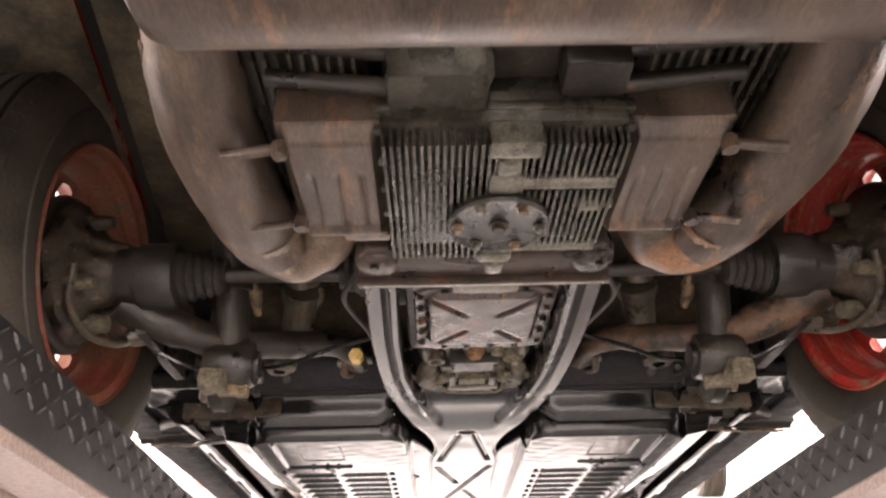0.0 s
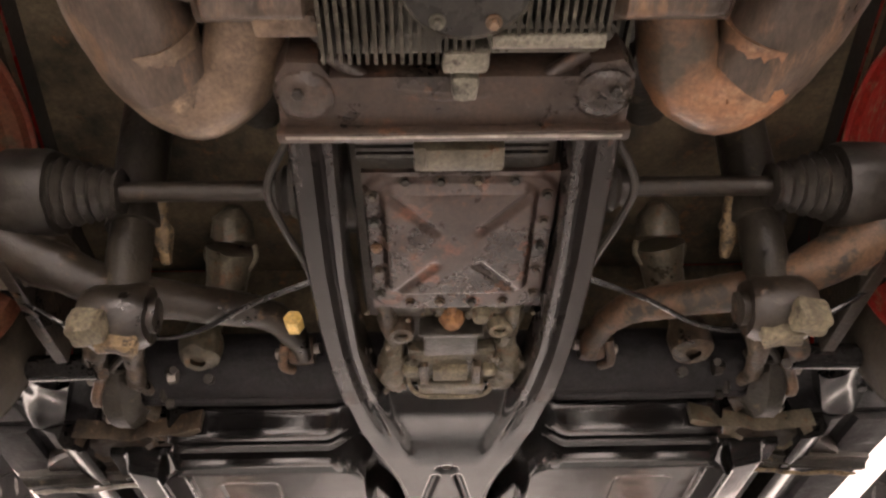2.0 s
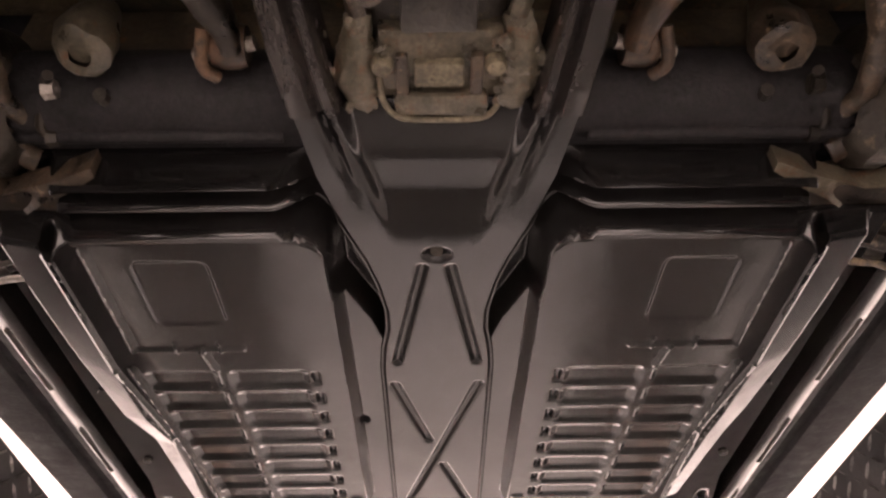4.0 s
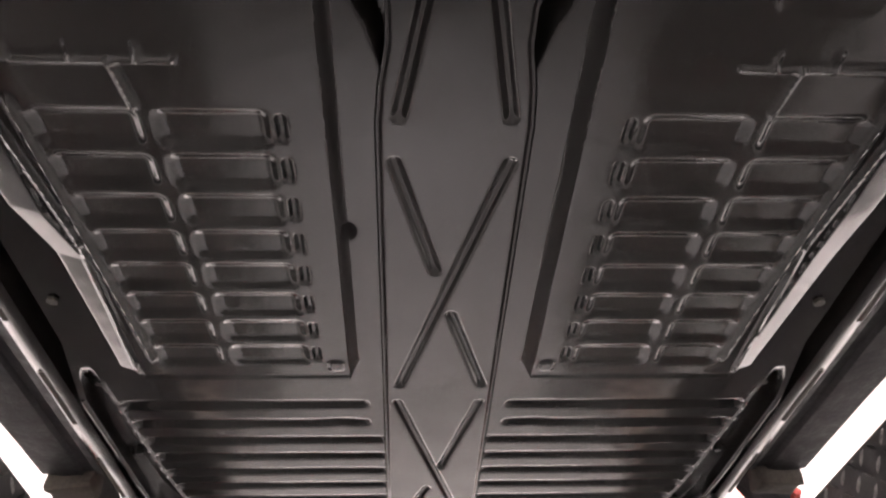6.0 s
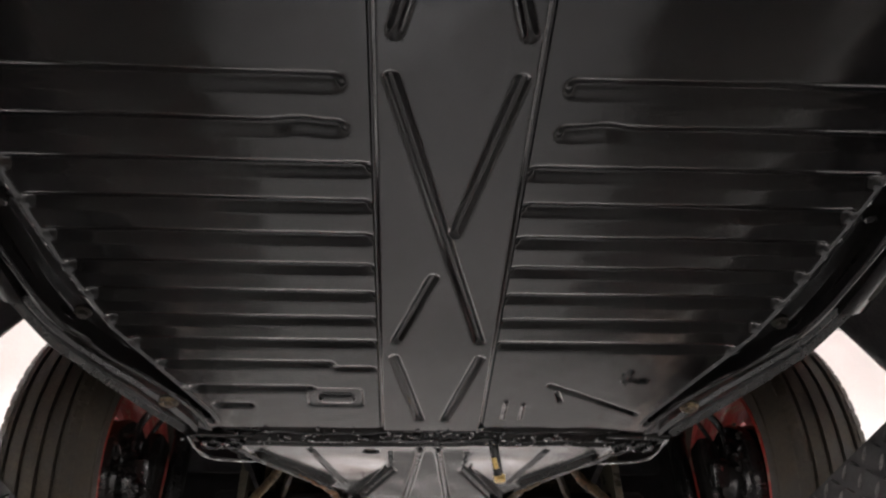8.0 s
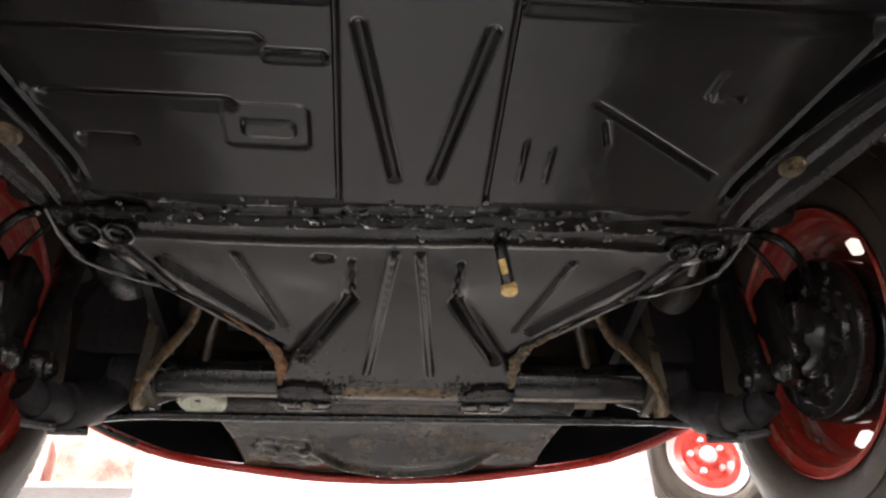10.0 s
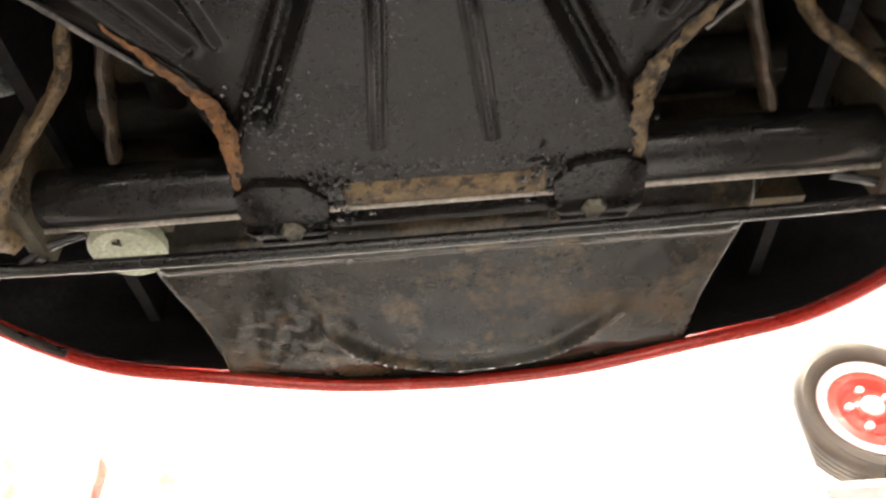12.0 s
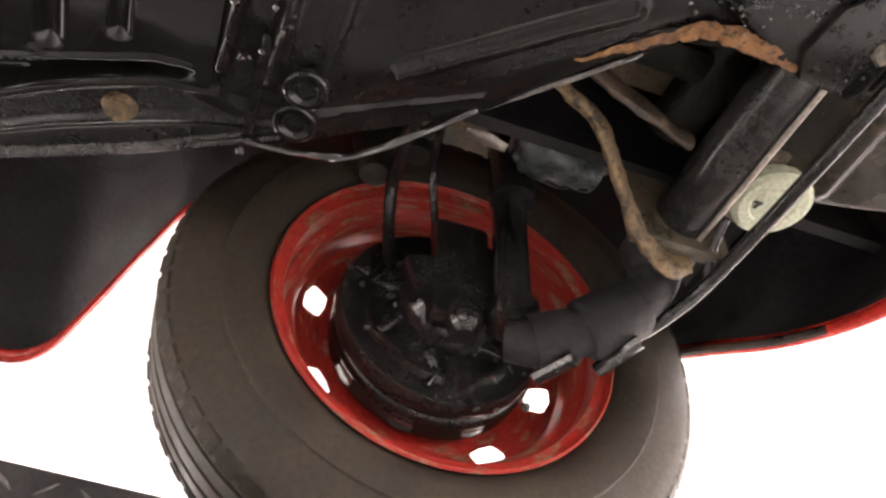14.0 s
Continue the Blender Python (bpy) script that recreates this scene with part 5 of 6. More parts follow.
    lathe(bm, [(0, s * 0.36), (0.034, s * 0.36), (0.040, s * 0.372), (0.040, s * 0.425), (0.034, s * 0.436), (0, s * 0.436)], (0, 0.098, 1.792), "x", 26)
    lathe(bm, [(0, s * 0.352), (0.021, s * 0.352), (0.021, s * 0.372), (0, s * 0.372)], (0, 0.098, 1.792), "x", 18)
    weather(bm, 0.003, 50)
    eye = part("shock_eye", bm, DARKARM, car, "round greasy bush at the foot of the shock absorber")
    bm = bmesh.new()
    box(bm, *sorted((s * 0.398, s * 0.436)), 0.052, 0.082, 1.738, 1.772, 0.004, (0, 0, s * 12))
    weather(bm, 0.004, 60, 3, 3 * s)
    part("pale_block", bm, BONE, eye, "pale dusty block")
    bm = bmesh.new()
    box(bm, *sorted((s * 0.366, s * 0.414)), 0.082, 0.104, 1.738, 1.756, 0.004, (0, 0, s * -8))
    weather(bm, 0.003, 60, 3, s)
    part("yellow_block", bm, TAN if s < 0 else BONE, eye, "yellowish metal tab")
    bm = bmesh.new()
    tube(bm, [P(0.398, 0.10, 1.80), P(0.405, 0.06, 1.95), P(0.41, 0.02, 2.12)], 0.028, 18)
    tube(bm, [P(0.403, 0.07, 1.91), P(0.41, 0.02, 2.12)], 0.034, 18)
    weather(bm, 0.003, 45)
    part("shock_absorber", bm, GRIME, car, "dirty rear shock absorber")
    bm = bmesh.new()
    tube(bm, [P(0.304, 0.168, 1.958), P(0.312, 0.20, 1.935), P(0.324, 0.245, 1.90)], [0.035, 0.030, 0.028], 22)
    tube(bm, [P(0.302, 0.155, 1.968), P(0.300, 0.135, 1.985), P(0.298, 0.12, 1.995)], [0.031, 0.028, 0.012], 18)
    weather(bm, 0.003, 45)
    cup = part("bump_stop", bm, CAST, car, "dusty bump-stop cup")
    bm = bmesh.new()
    tube(bm, [P(0.304 + 0.035 * math.cos(a), 0.170 + 0.020 * math.sin(a), 1.952 - 0.022 * math.sin(a)) for a in np.linspace(-0.4, math.pi + 0.4, 14).tolist()], 0.0042, 8)
    part("cup_lip", bm, BONE, cup, "pale worn lip")
    bm = bmesh.new()
    tube(bm, [P(0.366, 0.118, 1.89), P(0.370, 0.085, 1.915), P(0.372, 0.05, 1.95)], [0.006, 0.013, 0.008], 12, 4)
    weather(bm, 0.004, 60, 0, s)
    part("hanger", bm, TAN, cup, "dusty hanger")

    # brake line, handbrake cable
    bm = bmesh.new()
    tube(bm, [P(0.150, 0.075, 1.832), P(0.186, 0.090, 1.828), P(0.25, 0.118, 1.822), P(0.33, 0.168, 1.816), P(0.40, 0.182, 1.818), P(0.47, 0.13, 1.80), P(0.56, 0.10, 1.84)], 0.0036, 8, 6)
    part("handbrake_cable", bm, BLACK, car, "thin black handbrake cable")
    bm = bmesh.new()
    lathe(bm, [(0.012, -0.030), (0.022, -0.030), (0.030, -0.024), (0.032, 0.0), (0.026, 0.02), (0.02, 0.05)], P(0.358, 0.285, 1.878), "z", 18)
    lathe(bm, [(0, -0.022), (0.013, -0.022)], P(0.358, 0.285, 1.878), "z", 18)
    weather(bm, 0.004, 50, 0, s)
    part("rubber_stop", bm, CAST if s < 0 else CRUD, car, "worn dusty rubber stop")
    bm = bmesh.new()
    tube(bm, [P(0.40, 0.19, 1.87), P(0.432, 0.23, 1.842), P(0.446, 0.29, 1.836), P(0.455, 0.34, 1.845), P(0.44, 0.38, 1.86)], [0.012, 0.015, 0.013, 0.012, 0.010], 12, 6)
    weather(bm, 0.004, 45, 0, 2 * s)
    part("brake_hose", bm, CRUD, car, "dirty bent brake hose")
    bm = bmesh.new()
    tube(bm, [P(0.475, 0.20, 1.85), P(0.492, 0.26, 1.835), P(0.50, 0.32, 1.842), P(0.485, 0.38, 1.85), P(0.45, 0.42, 1.84)], [0.014, 0.016, 0.013, 0.016, 0.012], 12, 6)
    weather(bm, 0.006, 38, 0, 3 * s)
    part("bracket_arm", bm, ARM if s > 0 else CRUD, car, "rusty bent bracket")
    # torsion housing end, cover and its rusty bracket
    bm = bmesh.new()
    lathe(bm, [(0.055, s * 0.455), (0.062, s * 0.46), (0.082, s * 0.475), (0.082, s * 0.50), (0.060, s * 0.515), (0, s * 0.52)], (0, 0.375, 1.885), "x", 30)
    weather(bm, 0.004, 40)
    tcover = part("torsion_cover", bm, GRIME, car, "grimy torsion-bar cover")
    for a in (0.6, 2.2, 3.8, 5.4):
        bm = bmesh.new()
        lathe(bm, [(0, s * 0.524), (0.010, s * 0.524), (0.010, s * 0.49), (0, s * 0.49)], (0, 0.375 + 0.066 * math.cos(a), 1.885 + 0.066 * math.sin(a)), "x", 6)
        part("cover_screw", bm, STEEL, tcover)
    bm = bmesh.new()
    prism(bm, [P(0.40, 0.455, 0)[:2], P(0.46, 0.44, 0)[:2], P(0.56, 0.46, 0)[:2], P(0.66, 0.54, 0)[:2], P(0.66, 0.585, 0)[:2], P(0.53, 0.565, 0)[:2], P(0.42, 0.498, 0)[:2]], 1.812, 1.85, 0.006)
    weather(bm, 0.005, 35, 2, s)
    bracket = part("jack_bracket", bm, DARKARM, car, "rusty bent body-mount bracket")
    bm = bmesh.new()
    low = (lambda u: float(np.interp(u, [0.47, 0.52, 0.58, 0.67, 0.72], [0.548, 0.562, 0.577, 0.583, 0.590])) + (0.018 if s < 0 else 0.0))
    tube(bm, [P(u, low(u), 1.7985 + 0.002 * math.sin(70 * u)) for u in np.linspace(0.485, 0.70, 12).tolist()], [0.003] + [0.0055] * 10 + [0.003], 10, 2, 0.6)
    weather(bm, 0.003, 50, 0, s)
    part("scraped_edge", bm, TAN if s > 0 else STEEL, bracket, "scraped bright edge")
    # flange across the end of the sill, and the grimy web that runs into it
    tt, vv = np.meshgrid(np.linspace(0, 1, 70), np.linspace(0, 1, 26), indexing="ij")
    uu = 0.465 + 0.245 * tt
    y1 = np.interp(uu, [0.47, 0.52, 0.58, 0.67, 0.72], [0.548, 0.562, 0.577, 0.583, 0.590]) + (0.018 if s < 0 else 0.0)
    ff = y1 - 0.046 * (1 - vv)
    hh = 0.007 * np.exp(-((vv - 0.32 - 0.25 * tt) / 0.13) ** 2) + 0.004 * np.exp(-((vv - 0.80) / 0.10) ** 2) + 0.0035 * rough_field(uu, ff, 60, 70 + s)
    part("mount_flange", sheet(s * uu, ff, 1.805 - hh, 0.010), GRIME, bracket, "greasy rumpled flange")
    tt, vv = np.meshgrid(np.linspace(0, 1, 70), np.linspace(0, 1, 34), indexing="ij")
    uu = 0.375 + 0.20 * tt
    top = np.interp(uu, [0.375, 0.43, 0.49, 0.515, 0.575], [0.400, 0.423, 0.443, 0.438, 0.424])
    foot = np.interp(uu, [0.375, 0.455, 0.514, 0.555, 0.575], [0.414, 0.462, 0.502, 0.514, 0.440])
    ff = top + (foot - top) * vv
    hh = -0.020 * np.sin(math.pi * vv) * ease((uu - 0.44) / 0.06) + 0.006 * rough_field(uu, ff, 45, 75 + s) + 0.002 * rough_field(uu, ff, 140, 77)
    part("grimy_web", sheet(s * uu, ff, 1.806 - hh, 0.008), CAST if s > 0 else CRUD, bracket, "olive-tan dusty web of the bracket")
    # glossy corner of the body behind it
    tt, vv = np.meshgrid(np.linspace(0, 1, 50), np.linspace(0, 1, 50), indexing="ij")
    uu = 0.555 + 0.05 * vv + 0.095 * tt
    ff = 0.330 + 0.118 * vv + 0.012 * np.sin(6 * tt)
    hh = 0.035 * ease((tt - 0.45) / 0.5) + 0.008 * rough_field(uu, ff, 34, 80 + s) + 0.003 * rough_field(uu, ff, 90, 82 + s)
    corner = part("body_corner", sheet(s * uu, ff, 1.838 + hh, 0.006), BLACK, car, "glossy black dented body corner")
    bm = bmesh.new()
    bolt(bm, (s * 0.657, 0.404, 1.866), 0.010, 0.012)
    part("corner_bolt", bm, BLACK, corner)
    for k in range(9):
        bm = bmesh.new()
        lathe(bm, [(0, -0.006), (0.012 + 0.004 * math.sin(k * 2.1), -0.006), (0.010, 0.006), (0, 0.006)], P(0.47 + 0.07 * math.sin(k * 1.7), 0.27 + 0.02 * k, 1.855 + 0.012 * math.cos(k * 2.7)), "xyz"[k % 3], 7)
        part("pipe_nut", bm, STEEL if s < 0 and k % 2 else GRIME, tcover)
    bm = bmesh.new()
    tube(bm, [P(0.488, 0.270, 1.832), P(0.585, 0.276, 1.834)], 0.019, 18)
    part("jack_tube", bm, BLACK, bracket, "glossy black jacking tube")
    for k, (u, v, w) in enumerate(((0.45, 0.22, 1.83), (0.48, 0.27, 1.82), (0.40, 0.31, 1.85), (0.355, 0.335, 1.85))):
        bm = bmesh.new()
        tube(bm, [P(u, v, w), P(u + 0.02 * math.sin(k), v + 0.03, w + 0.012), P(u + 0.03, v + 0.07, w + 0.01 * math.cos(k * 2)), P(u + 0.01, v + 0.10, w + 0.03)], 0.006 + 0.002 * (k % 2), 8, 5)
        part("pipe_run", bm, (GRIME, ARM, DARKARM, RUBBER)[k], tcover)

bm = bmesh.new()
lathe(bm, [(0, -0.46), (0.052, -0.46), (0.052, 0.46), (0, 0.46)], (0, 0.375, 1.895), "x", 32)
part("torsion_tube", bm, WELL, car, "dark torsion-bar tube across the frame")
bm = bmesh.new()
lathe(bm, [(0, -0.010), (0.0125, -0.010), (0.0125, 0.012), (0, 0.012)], (-0.203, 0.168, 1.830), "y", 6)
part("marked_bolt", bm, YELLOW, car, "yellow-marked bolt head")


# ---- front axle ----
BEAM_Y, BEAM_Z = 2.622, 1.846
ENAMEL = surface("grey_green_enamel", (0.035, 0.043, 0.043), (0.07, 0.082, 0.08), (0.2, 0.35), scale=20, bump=0.1, spots=(0.02, 0.02, 0.018), spot_at=0.6)
bm = bmesh.new()
lathe(bm, [(0, -0.425), (0.031, -0.425), (0.031, -0.165), (0.0305, -0.160), (0.0305, 0.165), (0.031, 0.17), (0.031, 0.455), (0, 0.455)], (0, BEAM_Y, BEAM_Z), "x", 32)
beam = part("axle_beam", bm, BLACK, car, "black tubular front axle beam")
bm = bmesh.new()
lathe(bm, [(0.0305, -0.098), (0.0325, -0.096), (0.0325, 0.096), (0.0305, 0.098)], (0.005, BEAM_Y, BEAM_Z), "x", 28)
part("rusted_middle", bm, TAN, beam, "rust-orange middle of the tube")
bm = bmesh.new()
lathe(bm, [(0, -0.44), (0.031, -0.44), (0.031, 0.44), (0, 0.44)], (0, BEAM_Y + 0.01, BEAM_Z + 0.15), "x", 28)
part("upper_tube", bm, GRIME, beam, "dirty upper beam tube")
# pale strip carries the tube's lit lower edge as its own colour
bm = bmesh.new()
tube(bm, [(-0.405, BEAM_Y + 0.014, BEAM_Z - 0.0295), (-0.2, BEAM_Y + 0.014, BEAM_Z - 0.0295), (0.2, BEAM_Y + 0.014, BEAM_Z - 0.0295), (0.435, BEAM_Y + 0.014, BEAM_Z - 0.0295)], 0.0032, 8)
weather(bm, 0.0006, 90)
part("lit_edge_strip", bm, STEEL, beam, "bright strip standing for the lit edge of the tube")
bm = bmesh.new()
for dx in (-0.012, 0.012):
    lathe(bm, [(0, -0.006), (0.008, -0.006), (0.008, 0.006), (0, 0.006)], (dx + 0.005, BEAM_Y + 0.026, BEAM_Z - 0.020), "z", 8)
part("grease_nipple", bm, BONE, beam, "pale grease nipple")
for s in (-1, 1):
    W = 0.032 if s > 0 else 0.0  # this side stands a little wider
    P = lambda u, v, w: (s * (u + W * min(1.0, max(0.0, (u - 0.30) / 0.08))), v, w)
    # tower plate and the tan edge strap that bends round it
    bm = bmesh.new()
    prism(bm, [P(0.395, 2.56, 0)[:2], P(0.412, 2.56, 0)[:2], P(0.412, 2.67, 0)[:2], P(0.395, 2.67, 0)[:2]], 1.80, 2.10, 0.003)
    tower = part("shock_tower", bm, CAST, beam, "dirty shock tower plate")
    bm = bmesh.new()
    tube(bm, [P(0.292, 2.415, 1.868), P(0.308, 2.448, 1.862), P(0.328, 2.492, 1.856), P(0.366, 2.530, 1.830), P(0.400, 2.567, 1.806), P(0.420, 2.608, 1.796), P(0.414, 2.632, 1.798)], [0.004, 0.006, 0.007, 0.0065, 0.008, 0.010, 0.006], 14, 8, 2.2)
    weather(bm, 0.003, 70, 0, s)
    part("tower_edge", bm, TAN, beam, "tan rusty bent strap")
    bm = bmesh.new()
    tube(bm, [P(0.278, 2.455, 1.872), P(0.294, 2.505, 1.866), P(0.316, 2.585, 1.862)], 0.0075, 10, 4, 1.8)
    weather(bm, 0.003, 60)
    part("inner_strut", bm, CRUD, beam, "tan inner strut")
    bm = bmesh.new()
    tube(bm, [P(0.36, 2.645, 1.818), P(0.40, 2.652, 1.806), P(0.432, 2.662, 1.788)], [0.005, 0.006, 0.007], 12, 4, 0.6)
    weather(bm, 0.002, 60)
    part("beam_lip", bm, BLACK, beam, "black beam lip")
    bm = bmesh.new()
    lathe(bm, [(0, s * (0.42 + W)), (0.036, s * (0.42 + W)), (0.038, s * (0.43 + W)), (0.038, s * (0.462 + W)), (0.030, s * (0.47 + W)), (0, s * (0.47 + W))], (0, BEAM_Y, BEAM_Z - 0.006), "x", 26)
    part("beam_seal", bm, WELL, beam, "rubber seal")

    # lower trailing arm to the wheel carrier, with the stabiliser's clamp round it
    bm = bmesh.new()
    tube(bm, [P(0.450, BEAM_Y, 1.828), P(0.468, 2.610, 1.792), P(0.494, 2.562, 1.756), P(0.516, 2.512, 1.733), P(0.534, 2.476, 1.738)], [0.028, 0.025, 0.026, 0.026, 0.022], 14, 6, 1.1)
    arm = part("front_arm", bm, WELL, car, "black front trailing arm")
    bm = bmesh.new()
    tube(bm, [P(0.477, 2.602, 1.780), P(0.479, 2.598, 1.777), P(0.500, 2.552, 1.748), P(0.502, 2.548, 1.746)], [0.029, 0.0335, 0.0335, 0.029], 20, 0, 1.05)
    tube(bm, [P(0.507, 2.537, 1.741), P(0.522, 2.500, 1.732)], 0.0305, 20, 0, 1.0)
    weather(bm, 0.0012, 60)
    part("stabiliser_clamp", bm, WELL, arm, "black clamp with rubber inside")
    bm = bmesh.new()
    tube(bm, [P(0.475, 2.598, 1.730), P(0.522, 2.572, 1.718)], 0.008, 8)
    tube(bm, [P(0.496, 2.532, 1.704), P(0.536, 2.508, 1.700)], 0.008, 8)
    part("clamp_key", bm, BLACK, arm)
    bm = bmesh.new()
    lathe(bm, [(0, -0.024), (0.012, -0.024), (0.019, -0.016), (0.022, -0.004), (0.022, 0.006), (0.016, 0.02), (0, 0.02)], P(0.550, 2.435, 1.766), "z", 20)
    part("ball_joint", bm, BLACK, arm, "black lower ball joint")
    # wheel carrier and brake back plate
    bm = bmesh.new()
    lathe(bm, [(0, s * (0.606 + W)), (0.122, s * (0.606 + W)), (0.127, s * (0.613 + W)), (0.127, s * (0.626 + W)), (0, s * (0.626 + W))], (0, AXLE_F, HUB_F), "x", 44)
    lathe(bm, [(0, s * (0.570 + W)), (0.045, s * (0.570 + W)), (0.060, s * (0.59 + W)), (0.060, s * (0.608 + W)), (0, s * (0.608 + W))], (0, AXLE_F, HUB_F), "x", 26)
    box(bm, *sorted((s * (0.545 + W), s * (0.578 + W))), 2.395, 2.465, 1.765, 1.915, 0.012)
    box(bm, *sorted((s * (0.55 + W), s * (0.585 + W))), 2.37, 2.41, 1.80, 1.85, 0.008, (20, 0, 0))
    box(bm, *sorted((s * (0.56 + W), s * (0.588 + W))), 2.44, 2.50, 1.86, 1.90, 0.008, (-25, 0, 0))
    knuckle = part("wheel_carrier", bm, BLACK, car, "black wheel carrier with brake back plate")
    for k, (dy, dz, r) in enumerate(((0.06, 0.05, 0.010), (-0.07, 0.03, 0.009), (0.02, -0.085, 0.020), (-0.05, -0.05, 0.008), (0.075, -0.04, 0.009), (-0.02, 0.08, 0.008))):
        bm = bmesh.new()
        lathe(bm, [(0, s * (0.592 + W)), (r, s * (0.594 + W)), (r * 1.2, s * (0.609 + W)), (0, s * (0.609 + W))], (0, AXLE_F + dy, HUB_F + dz), "x", 12)
        part("back_plate_boss", bm, BLACK, knuckle)
    bm = bmesh.new()
    rng = random.Random(90 + s)
    for k in range(7):
        a = k * 0.9 + rng.uniform(-0.2, 0.2)
        r0, r1 = rng.uniform(0.055, 0.07), rng.uniform(0.10, 0.118)
        tube(bm, [(s * (0.604 + W), AXLE_F + q * math.cos(a + k2), HUB_F + q * math.sin(a + k2)) for q, k2 in ((r0, 0), ((r0 + r1) / 2, 0.12), (r1, 0.05))], [0.010, 0.007, 0.004], 10, 5)
    lathe(bm, [(0.088, s * (0.607 + W)), (0.092, s * (0.598 + W)), (0.097, s * (0.598 + W)), (0.101, s * (0.607 + W))], (0, AXLE_F, HUB_F), "x", 44)
    weather(bm, 0.003, 50, 0, s)
    part("back_plate_rib", bm, BLACK, knuckle)
    part("road_dirt", clots([(s * (0.606 + W), AXLE_F + 0.03, HUB_F - 0.03, 0.001, 0.05, 0.05, 40, 0.005), (s * (0.606 + W), AXLE_F - 0.06, HUB_F + 0.02, 0.001, 0.03, 0.04, 30, 0.005)], 80 + s), DARKARM, knuckle, "oily road dirt", kind="stuff")
    # shock absorber
    bm = bmesh.new()
    lathe(bm, [(0, 0.0), (0.019, 0.0), (0.021, 0.01), (0.021, 0.175), (0.019, 0.18), (0, 0.18)], P(0.528, 2.482, 1.785), "z", 24)
    lathe(bm, [(0, 0.165), (0.029, 0.165), (0.030, 0.175), (0.030, 0.40), (0, 0.40)], P(0.524, 2.486, 1.785), "z", 24)
    shock = part("front_shock_absorber", bm, BLACK, car, "glossy black front shock absorber")
    bm = bmesh.new()
    lathe(bm, [(0, s * (0.500 + W)), (0.013, s * (0.500 + W)), (0.015, s * (0.508 + W)), (0.024, s * (0.510 + W)), (0.026, s * (0.520 + W)), (0.026, s * (0.545 + W)), (0, s * (0.545 + W))], (0, 2.481, 1.772), "x", 22)
    part("shock_eye", bm, BLACK, shock, "black bushing eye")
    # brake hoses and bump rubber
    bm = bmesh.new()
    tube(bm, [P(0.42, 2.33, 1.93), P(0.53, 2.335, 1.945), P(0.575, 2.345, 1.915), P(0.585, 2.352, 1.855)], [0.010, 0.0085, 0.0075, 0.0075], 10, 6)
    part("brake_hose", bm, BLACK, car, "glossy black brake hose")
    bm = bmesh.new()
    tube(bm, [P(0.44, 2.365, 1.95), P(0.52, 2.38, 1.968), P(0.575, 2.405, 1.91), P(0.588, 2.42, 1.85)], 0.005, 8, 6)
    part("brake_pipe", bm, BLACK, car, "thin black brake pipe")
    bm = bmesh.new()
    lathe(bm, [(0, -0.065), (0.018, -0.06), (0.030, -0.035), (0.028, -0.02), (0.034, 0.0), (0.034, 0.04), (0, 0.04)], P(0.552, 2.315, 2.02), "z", 22)
    part("bump_rubber", bm, RUBBER, car, "black bump rubber")
    # tie rod and steering odds and ends
    bm = bmesh.new()
    tube(bm, [P(0.10, 2.44, 2.0), P(0.33, 2.43, 2.01), P(0.53, 2.36, 2.02)], 0.010, 10, 4)
    lathe(bm, [(0, -0.03), (0.016, -0.028), (0.019, 0.0), (0.014, 0.02), (0, 0.02)], P(0.53, 2.36, 2.02), "z", 14)
    part("tie_rod", bm, GRIME, car, "dirty steering tie rod")
    bm = bmesh.new()
    lathe(bm, [(0, -0.070), (0.026, -0.066), (0.040, -0.05), (0.046, 0.0), (0.040, 0.042), (0, 0.048)], P(0.463, 2.532, 1.999), "y", 26)
    part("horn" if s < 0 else "fluid_bowl", bm, ENAMEL if s < 0 else GRIME, car, "grey-green rounded housing")
    # a sliver of light through a gap, put in as a bright strip
    bm = bmesh.new()
    tube(bm, [P(0.445, 2.395, 1.955), P(0.447, 2.42, 1.952), P(0.449, 2.445, 1.948)], [0.003, 0.009, 0.006], 8, 4, 0.4)
    part("light_sliver", bm, STEEL, beam, "bright strip standing for light through a gap")

bm = bmesh.new()
tube(bm, [(-0.498, 2.540, 1.726), (-0.492, 2.600, 1.748), (-0.464, 2.642, 1.776), (-0.40, 2.664, 1.792), (-0.20, 2.670, 1.794), (0.0, 2.671, 1.795), (0.20, 2.668, 1.794), (0.42, 2.660, 1.791), (0.490, 2.640, 1.778), (0.518, 2.60, 1.757), (0.524, 2.530, 1.742)], 0.0075, 12, 6)
part("stabiliser_bar", bm, BLACK, car, "thin black stabiliser bar")

# pale green cap behind the beam
bm = bmesh.new()
lathe(bm, [(0, -0.007), (0.022, -0.007), (0.024, -0.009), (0.034, -0.010), (0.040, -0.005), (0.040, 0.006), (0.037, 0.008), (0.037, 0.018), (0, 0.018)], (-0.330, 2.680, 1.828), "z", 36)
cap = part("reservoir_cap", bm, GREEN, car, "pale green round plastic cap")
bm = bmesh.new()
lathe(bm, [(0.036, 0.012), (0.047, 0.012), (0.049, 0.015), (0.049, 0.030), (0.036, 0.030)], (-0.330, 2.680, 1.828), "z", 36, True)
part("cap_collar", bm, BONE, cap, "dusty collar under the cap")
bm = bmesh.new()
box(bm, -0.340, -0.331, 2.664, 2.6665, 1.8185, 1.8215, 0.0005, (0, 0, 20))
box(bm, -0.333, -0.3308, 2.660, 2.669, 1.8185, 1.8215, 0.0005)
part("cap_mark", bm, GRIME, cap, "small dark arrow mark")


